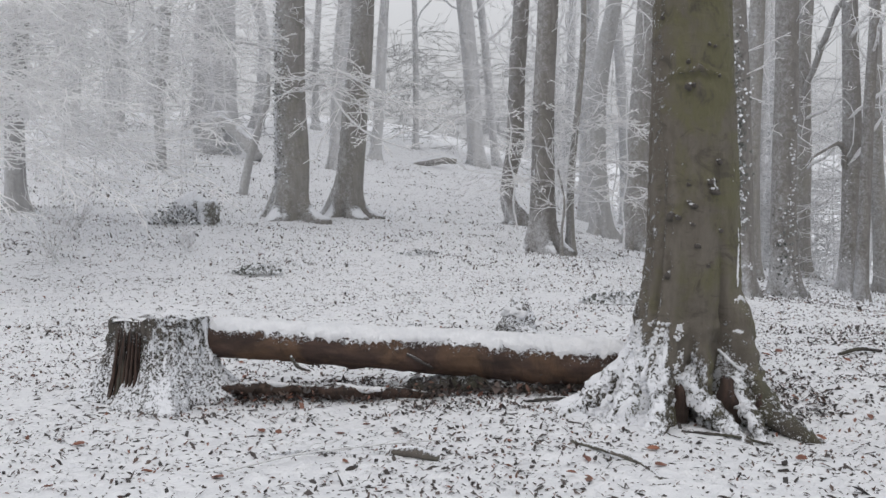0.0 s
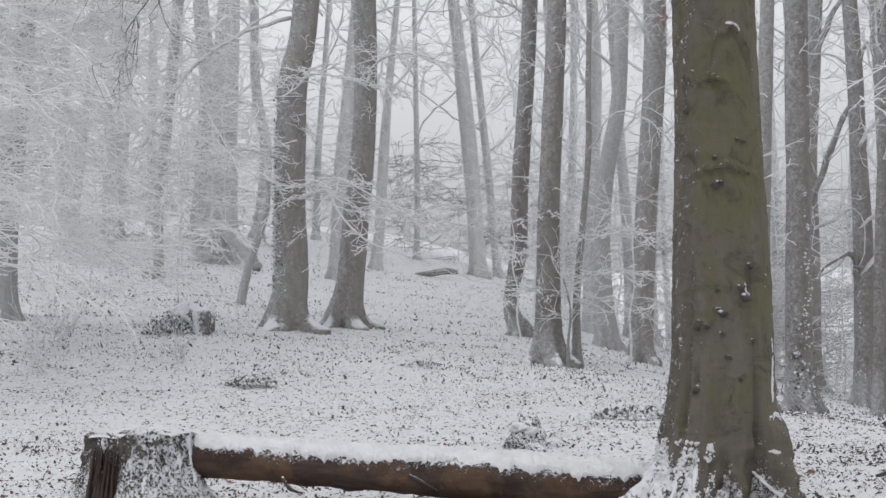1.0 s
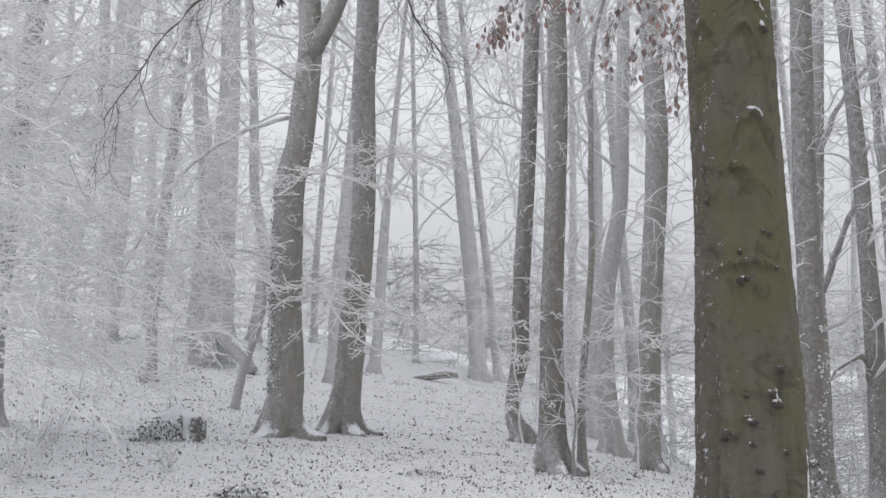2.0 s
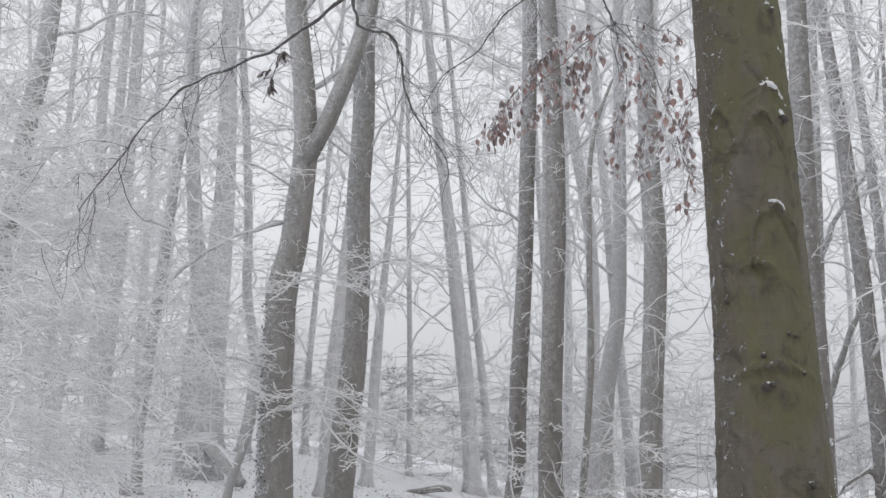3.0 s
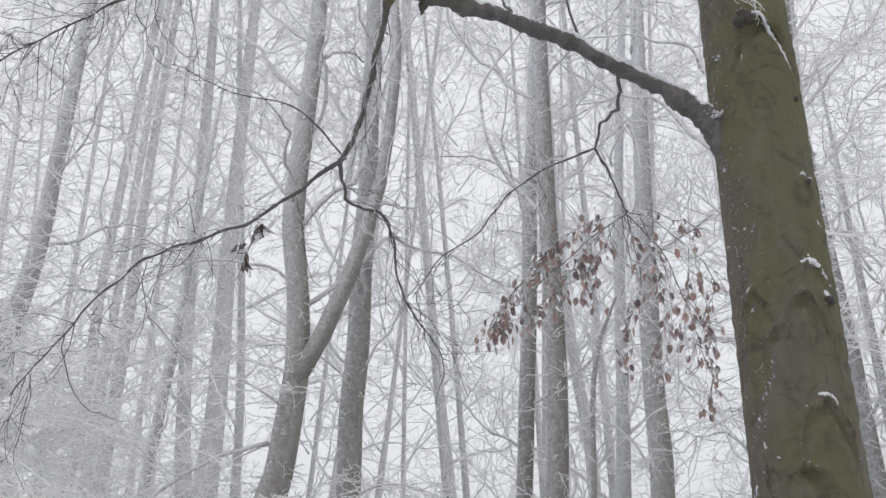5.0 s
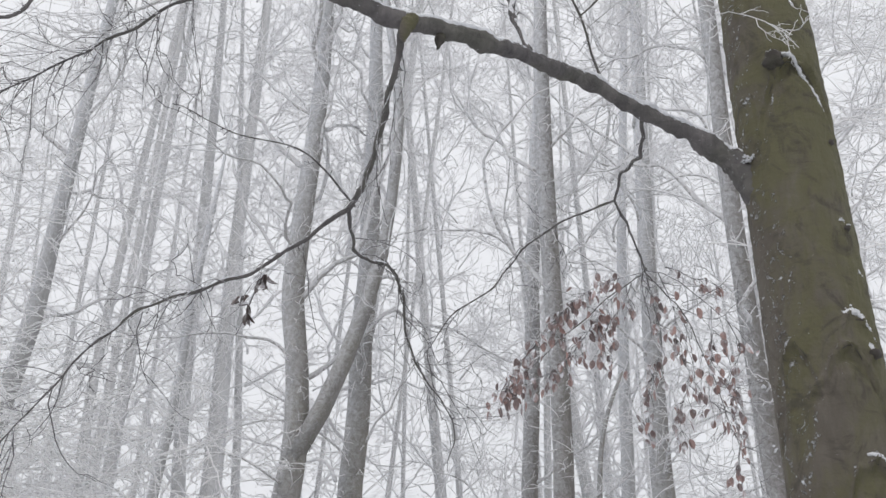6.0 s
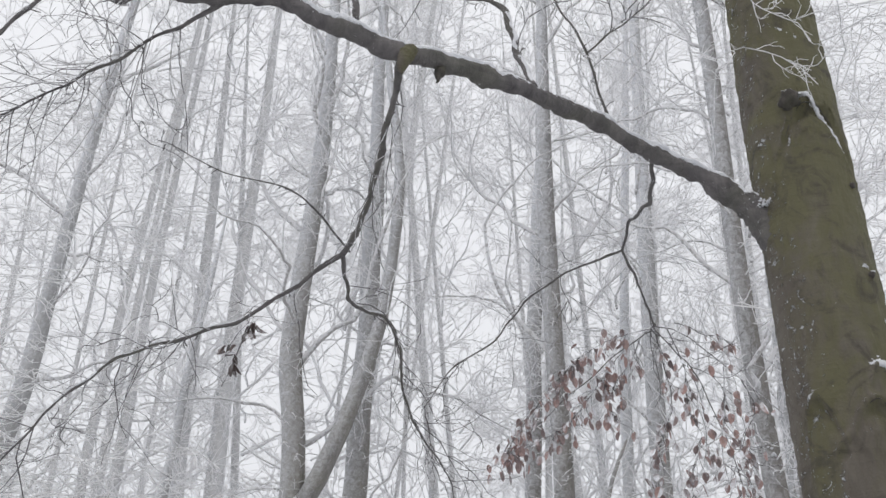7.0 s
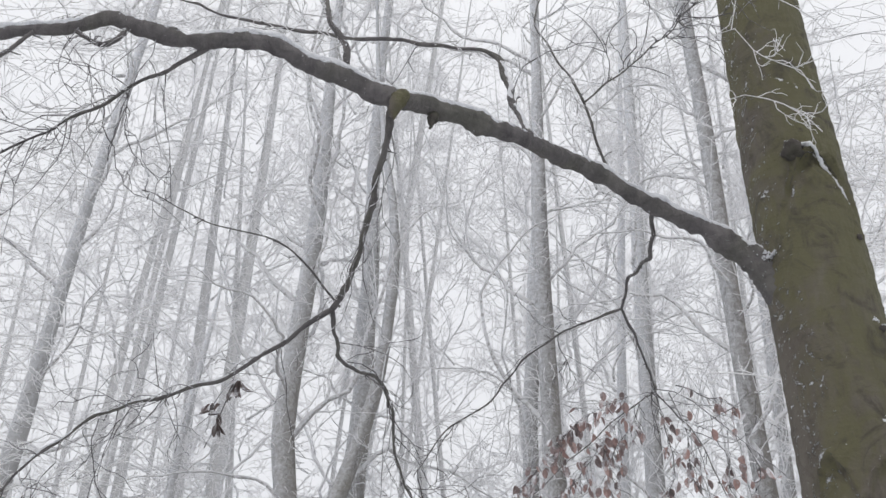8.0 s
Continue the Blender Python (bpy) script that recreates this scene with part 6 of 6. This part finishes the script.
# ---- understorey: rime-covered young beeches with level sprays ----
def thicket(x, y, height, reach, n, label, twigs, size=0.75, lo=0.4, swing=math.pi, turn=0.0, joints=(4, 3, 2), bend=0.16, mat=None):
    """A young beech with many thin, level limbs."""
    z0 = hill(x, y)
    o = thing("young_beech", x, y, z0, label, "tree", "frosted young beeches")
    lean = rng.uniform(-0.25, 0.25)
    stem = [(0, 0, -0.05, 0.022)] + [(lean * s + rng.normal(0, 0.05), rng.normal(0, 0.05), height * s, 0.022 - 0.015 * s) for s in (0.15, 0.3, 0.45, 0.6, 0.75, 0.9)] + [(lean, 0, height, 0.005)]
    part("trunk", tube(stem, 26, 8, 0.15, 8, name="thin_stem"), M_RIME_LIMB, o)
    rows = [(lean * 0.1, 0.1, 0.02), (lean * 0.6, height * 0.7, 0.014), (lean, height, 0.008)]
    own = rand_limbs(rows, n, lo, height, reach, 0.12, 1.0, swing, turn)
    polys = np.stack([polyline_of(q) for q in own])
    axes = (polys, np.linspace(0.011, 0.006, 9)[None] * np.ones((len(polys), 1)))
    if joints[0] > 4:
        sets = [axes] + plume(polys + np.concatenate([np.zeros((len(polys), 1, 3)), rng.normal(0, 0.05, (len(polys), 8, 3))], axis=1), 0.0048 + 0.00042 * (y - 8), (8, 5, 3))
    else:
        sets = [axes] + fan(polys, twigs, (0.75 * size, 0.42 * size, 0.24 * size), (0.0064 * size, 0.0050 * size, 0.0042 * size), 0.25, 0.03, bend, 0.15, joints)
    v, f = twig_arrays(sets)
    part("crown", fast_mesh("crown", v, f), mat or (M_SPRAY if joints[0] > 4 else M_RIME), o, "level sprays of thin twigs with hoarfrost")["kind"] = "stuff"
    return o


LEVEL = "young beech with level sprays thick with white frost"
for x, y, h, reach, n in ((-5.6, 11.6, 4.8, 2.9, 18), (-6.2, 13.6, 5.2, 3.8, 22), (-6.9, 15.6, 6.0, 4.6, 26), (-7.9, 17.8, 6.0, 5.0, 24)):
    thicket(x, y, h, reach, n, LEVEL, (170, 400, 430), 1.3 + 0.022 * (y - 11), 1.3, 0.8, 0.0, (6, 5, 3), 0.24)
# those right of centre are added to veil bright snow in place of mist
for x, y, h, reach, n in ((-7.8, 22.5, 7.0, 3.2, 28), (-5.8, 24.0, 6.0, 2.6, 22), (-9.5, 25.5, 7.0, 3.2, 26), (-6.6, 27.5, 6.5, 3.0, 24), (-4.6, 30.5, 6.0, 2.6, 18), (-10.0, 32.0, 7.5, 3.4, 24), (-7.5, 36.0, 7.0, 3.4, 20), (8.6, 27.0, 6.0, 3.0, 20), (11.5, 31.0, 7.0, 3.4, 22), (6.2, 33.0, 6.0, 3.2, 20), (13.0, 38.0, 8.0, 4.0, 22)):
    thicket(x, y, h, reach, n, LEVEL, (80, 260, 400), 0.90 + 0.022 * (y - 11), 1.2 if -12 < x < -3 else 0.2)
# grey thickets added where mist would dull the bright snow behind
for x, y, h, reach, n in ((-2.6, 45.0, 4.5, 3.4, 22), (-0.6, 47.0, 4.5, 3.6, 22), (1.6, 45.0, 4.5, 3.6, 22), (3.8, 46.0, 5.0, 3.6, 22), (6.4, 31.0, 4.5, 2.6, 22), (8.0, 29.0, 4.5, 2.6, 22), (9.6, 32.0, 5.0, 3.0, 24), (11.5, 29.0, 5.5, 3.0, 24), (7.4, 37.0, 6.0, 3.4, 24), (11.0, 38.0, 6.5, 3.8, 24), (14.5, 36.0, 7.0, 4.0, 24)):
    thicket(x, y, h, reach, n, "grey undergrowth added to stand in for mist", (80, 270, 460), 1.0 + 0.024 * (y - 11), 0.05, mat=M_BRUSH)
# low growth that closes the view between the far feet
for x, y, h, reach, n in ((-9.6, 22.6, 1.8, 1.6, 12), (-8.0, 25.0, 1.9, 1.7, 12), (-11.2, 26.5, 2.2, 2.0, 14), (-6.6, 28.5, 1.8, 1.7, 12), (-9.2, 30.5, 2.2, 2.0, 14), (-12.6, 32.0, 2.4, 2.2, 14)):
    thicket(x, y, h, reach, n, "low young beech white with frost in the mist", (60, 240, 420), 0.95, 0.08)
# more added thickets, hiding far snow that mist would veil
for x, y, h in ((7.9, 26.0, 2.4), (8.8, 28.2, 2.8), (10.3, 34.0, 3.4), (8.5, 24.3, 1.8), (-13.5, 37.5, 3.2), (-10.2, 36.5, 3.0), (-6.0, 37.5, 3.0), (-3.6, 40.0, 3.2), (-8.4, 46.0, 4.0), (-13.0, 45.0, 4.0)):
    thicket(x, y, h, 2.8, 16, "grey undergrowth added to stand in for mist", (60, 220, 380), 1.5, 0.05, mat=M_RIME_LIMB if x > 0 else M_BRUSH)
# taller young beeches beside the path whose limbs reach in overhead
for x, y, h, reach, n, turn in ((-7.6, 12.5, 9.0, 4.2, 12, 0.1), (-8.2, 15.5, 10.5, 4.8, 14, 0.0), (7.6, 12.0, 9.0, 4.2, 10, 3.1), (8.6, 15.0, 10.5, 4.6, 12, 3.2)):
    thicket(x, y, h, reach, n, "tall young beech with far-reaching frosted limbs", (150, 420, 600), 1.2, 3.6, 0.6, turn, (6, 5, 3), 0.24)
for x, y, h, reach, n, turn in ((-9.0, 16.0, 18.0, 6.5, 34, 0.0), (-11.5, 21.0, 21.0, 7.0, 32, 0.0), (9.4, 16.0, 18.0, 6.0, 28, 3.2), (11.5, 22.0, 20.0, 6.5, 26, 3.2)):
    thicket(x, y, h, reach, n, "tall slim beech with long frosted limbs overhead", (140, 460, 700), 1.4, 7.0, 0.75, turn)
for x, y in ((3.7, 28.0), (5.6, 27.5), (1.7, 30.0), (7.3, 28.5), (9.4, 24.5)):
    thicket(x, y, 5.0, 2.6, 16, LEVEL, (80, 320, 600), 1.1, 0.5)
thicket(1.2, 22.5, 3.2, 1.6, 10, "low frosted young beech between the trunks", (60, 260, 500), 0.8, 0.6)
thicket(3.0, 20.6, 2.8, 1.3, 9, "low frosted young beech between the trunks", (50, 220, 420), 0.8, 0.5)


# ---- low growth, mounds and small things on the floor ----
def bramble(x, y, w, h, n, label, leaf=0.028):
    """A low mound of small frosted leaves on thin canes."""
    z0 = hill(x, y)
    o = thing("bramble_patch", x, y, z0, label, "bramble", "low bramble patches", "stuff")
    a = rng.uniform(0, 6.28, n)
    r = np.sqrt(rng.uniform(0, 1, n))
    c = np.stack([r * np.cos(a) * w, r * np.sin(a) * w * 0.6, (1 - r**2) * h * rng.uniform(0.3, 1, n) + 0.02], 1)
    u = rng.normal(0, 1, (n, 3))
    u /= np.linalg.norm(u, axis=1, keepdims=True)
    t = np.cross(u, rng.normal(0, 1, (n, 3)))
    t /= np.linalg.norm(t, axis=1, keepdims=True)
    s = leaf * rng.uniform(0.5, 1.2, (n, 1))
    v = np.stack([c - u * s, c + t * s * 0.5, c + u * s, c - t * s * 0.5 + np.array([0, 0, 0.01])], 1).reshape(-1, 3)
    part("leaves", fast_mesh("bramble_leaves", v, np.arange(4 * n).reshape(-1, 4), False), M_BRAMBLE, o)
    m = 14
    st = np.stack([rng.uniform(-w, w, m) * 0.7, rng.uniform(-w, w, m) * 0.4, np.full(m, 0.02)], 1)
    d = rng.normal(0, 0.6, (m, 3))
    d[:, 2] = 0.8
    d /= np.linalg.norm(d, axis=1, keepdims=True)
    v, f = twig_arrays([grow(st, d, np.full(m, h * 2.2), 0.005, 0.003, 5, 0.15, 0.18)], 4)
    part("canes", fast_mesh("canes", v, f), M_RIME_LIMB, o)
    return o


bramble(-2.05, 13.2, 0.30, 0.10, 520, "low dark bramble patch under snow")
bramble(1.95, 11.6, 0.45, 0.09, 640, "low dark bramble patch dusted with snow")
bramble(-4.32, 18.0, 0.42, 0.36, 900, "frosted bramble beside an old stump")
bramble(-0.35, 15.8, 0.3, 0.06, 260, "small patch of frosted low leaves")


def shrub(x, y, h, n, mat, label):
    """Thin upright shoots."""
    o = thing("bare_shrub", x, y, hill(x, y), label, "shrub", "thin bare shrubs")
    st = np.stack([rng.normal(0, 0.12, n), rng.normal(0, 0.12, n), np.full(n, -0.02)], 1)
    d = np.stack([rng.normal(0, 0.35, n), rng.normal(0, 0.35, n), np.ones(n)], 1)
    d /= np.linalg.norm(d, axis=1, keepdims=True)
    stems = grow(st, d, rng.uniform(0.5, 1.1, n) * h, 0.007, 0.003, 6, 0.10, 0.02)
    sets = [stems] + fan(stems[0], (n * 5, n * 9), (0.3 * h, 0.15 * h), (0.0045, 0.0036), 0.8, 0.0)
    v, f = twig_arrays(sets)
    part("brush", fast_mesh("brush", v, f), mat, o)
    return o


shrub(-4.6, 13.6, 1.0, 9, M_RIME_LIMB, "thin bare shrub with reddish frosted shoots")
shrub(-5.4, 16.0, 1.1, 8, M_RIME_LIMB, "thin bare shrub dusted with frost")
shrub(-3.3, 15.0, 0.5, 6, M_RIME_LIMB, "small bare shrub dusted with frost")
shrub(-5.0, 11.8, 0.8, 8, M_RIME_LIMB, "bare shrub bending over the snow")

old = thing("old_stump", -4.15, 18.3, hill(-4.15, 18.3), "low crumbling mossy stump overgrown with frosted leaves", "tree stump")
part("body", tube([(-0.42, 0, 0.02, 0.12), (-0.2, 0.05, 0.14, 0.20), (0.06, 0, 0.22, 0.25), (0.28, -0.05, 0.18, 0.22), (0.38, -0.1, 0.0, 0.14)], 40, 20, 0.45, 5, name="old_stump"), M_OLDWOOD, old)
part("block", tube([(0.33, -0.2, -0.1, 0.16), (0.33, -0.2, 0.15, 0.15), (0.31, -0.2, 0.36, 0.13)], 14, 12, 0.25, 5, name="old_stump_block"), M_OLDWOOD, old)

rb = thing("root_plate", -6.9, 33.0, hill(-6.9, 33.0), "upturned root plate of a fallen tree, dark with snowy roots", "tree")
# the mound takes the haze-pale bark colour, for its distance
part("mound", tube([(-0.3, 0.2, -0.3, 0.66), (-0.34, 0.2, 0.2, 0.62), (-0.36, 0.1, 0.6, 0.52), (-0.3, 0.1, 0.95, 0.42), (-0.34, 0.1, 1.2, 0.24)], 40, 28, 0.5, 1.7, name="root_mound"), M_HAZED, rb)
part("trunk", tube([(-0.1, -0.35, 1.0, 0.16), (0.35, -0.5, 0.72, 0.20), (0.8, -0.8, 0.28, 0.20), (1.15, -1.0, -0.15, 0.15)], 24, 16, 0.25, 3, name="fallen_trunk"), M_PALE, rb)
for k in range(8):
    x = -0.8 + 0.17 * k
    sway = 0.25 * math.sin(k * 2.3)
    part("root", tube([(x, -0.55, 0.8 + 0.2 * math.sin(k * 1.7), 0.04), (x + sway * 0.6, -0.5, 0.5, 0.035), (x + sway * 1.6, -0.55 - 0.1 * (k % 2), 0.05 + 0.2 * (k % 3), 0.015)], 14, 7, 0.4, 6, name="root"), M_PALE if k % 2 else M_RIME_LIMB, rb)

fl = thing("far_log", -1.05, 36.5, hill(-1.05, 36.5), "snow-covered log lying across the far slope", "log")
part("body", tube([(-0.75, 0, 0.05, 0.10), (-0.2, 0, 0.16, 0.13), (0.35, 0, 0.22, 0.14), (0.7, 0, 0.18, 0.10)], 30, 14, 0.2, 3, name="far_log"), M_BEECH, fl)
part("snow_cap", tube([(-0.7, 0, 0.14, 0.03), (-0.2, 0, 0.26, 0.07), (0.35, 0, 0.33, 0.07), (0.65, 0, 0.26, 0.03)], 20, 9, 0.3, 4, name="far_log_snow"), M_SNOW, fl)


# ---- leaf litter lying on and poking out of the snow ----
def litter(n, x0, x1, y0, y1, size, name, mat=M_LITTER):
    x, y = rng.uniform(x0, x1, n), rng.uniform(y0, y1, n)
    keep = np.array([noise.noise(Vector((a * 0.8, b * 0.8, 4.0))) + 0.6 * noise.noise(Vector((a * 3, b * 3, 1.0))) for a, b in zip(x, y)]) > rng.uniform(-0.7, 0.5, n)
    x, y = x[keep], y[keep]
    n = len(x)
    z = np.array([ground_z(a, b) for a, b in zip(x, y)])
    a = rng.uniform(0, 6.28, n)
    s = size * rng.lognormal(0, 0.35, n)
    tilt = rng.normal(0, 0.55 if y0 < 12 else 0.85, (n, 2))
    u = np.stack([np.cos(a), np.sin(a), tilt[:, 0]], 1) * s[:, None]
    w = np.stack([-np.sin(a), np.cos(a), tilt[:, 1]], 1) * (s * rng.uniform(0.3, 0.6, n))[:, None]
    c = np.stack([x, y, z + 0.002 + 0.25 * s], 1)
    up = np.array([0, 0, 1.0]) * (0.3 * s)[:, None]
    v = np.stack([c - u, c - w + up * 0.6, c + u, c + w + up * 0.6, c - up * 0.2], 1).reshape(-1, 3)
    i = np.arange(n)[:, None] * 5
    f = np.concatenate([i + np.array([0, 1, 4]), i + np.array([1, 2, 4]), i + np.array([2, 3, 4]), i + np.array([3, 0, 4])])
    if size > 0.014:
        v = v.reshape(-1, 5, 3)[:, :4].reshape(-1, 3)
        f = np.arange(4 * n).reshape(-1, 4)
    o = part(name, fast_mesh(name, v, f, False), mat)
    return tagged(o, "small dark curled leaves scattered over the snow", "leaves", kind="stuff")


litter(28000, -3.6, 4.8, 4.6, 10.0, 0.0115, "leaf_litter")
litter(9000, -5.0, 6.5, 10.0, 14.0, 0.0110, "leaf_litter")
litter(18000, -5.0, 6.5, 9.6, 14.4, 0.0105, "leaf_litter", M_LITTER_FROST_HAZE)
litter(44000, -7.5, 8.5, 14.0, 20.0, 0.0142, "leaf_litter", M_LITTER_FROST_HAZE)
litter(44000, -12.0, 9.0, 20.0, 36.0, 0.018, "leaf_litter", M_LITTER_FROST_HAZE)
# added on the falling slope to grey the snow as mist would
litter(14000, 5.0, 16.0, 16.0, 30.0, 0.020, "leaf_litter", M_LITTER_FROST_HAZE)
litter(4500, 2.3, 6.8, 7.2, 15.0, 0.0105, "leaf_litter")
litter(9000, -1.8, 2.6, 6.6, 7.6, 0.012, "leaf_litter")
random.seed(3)
red = [leaf_mesh(0.07, 0.022, 0.1, 0.3), leaf_mesh(0.06, 0.020, 0.3, 0.5), leaf_mesh(0.05, 0.018, -0.1, 0.4)]
for k in range(46):
    x, y = random.uniform(-2.2, 2.9), random.uniform(5.0, 8.6)
    if math.hypot(x - TX, y - TY) < 0.7 or math.hypot(x - SX, y - SY) < 0.6 or (7.0 < y < 7.5 and -1.2 < x < 1.5):
        continue
    lf = part("fallen_leaf", red[k % 3], M_RUSSET)
    lf.matrix_world = pose(x, y, ground_z(x, y) + 0.012, random.gauss(80, 14), random.gauss(0, 14), random.uniform(0, 360))
    tagged(lf, "single russet beech leaf lying on the snow", "leaf", "russet leaves on the snow")
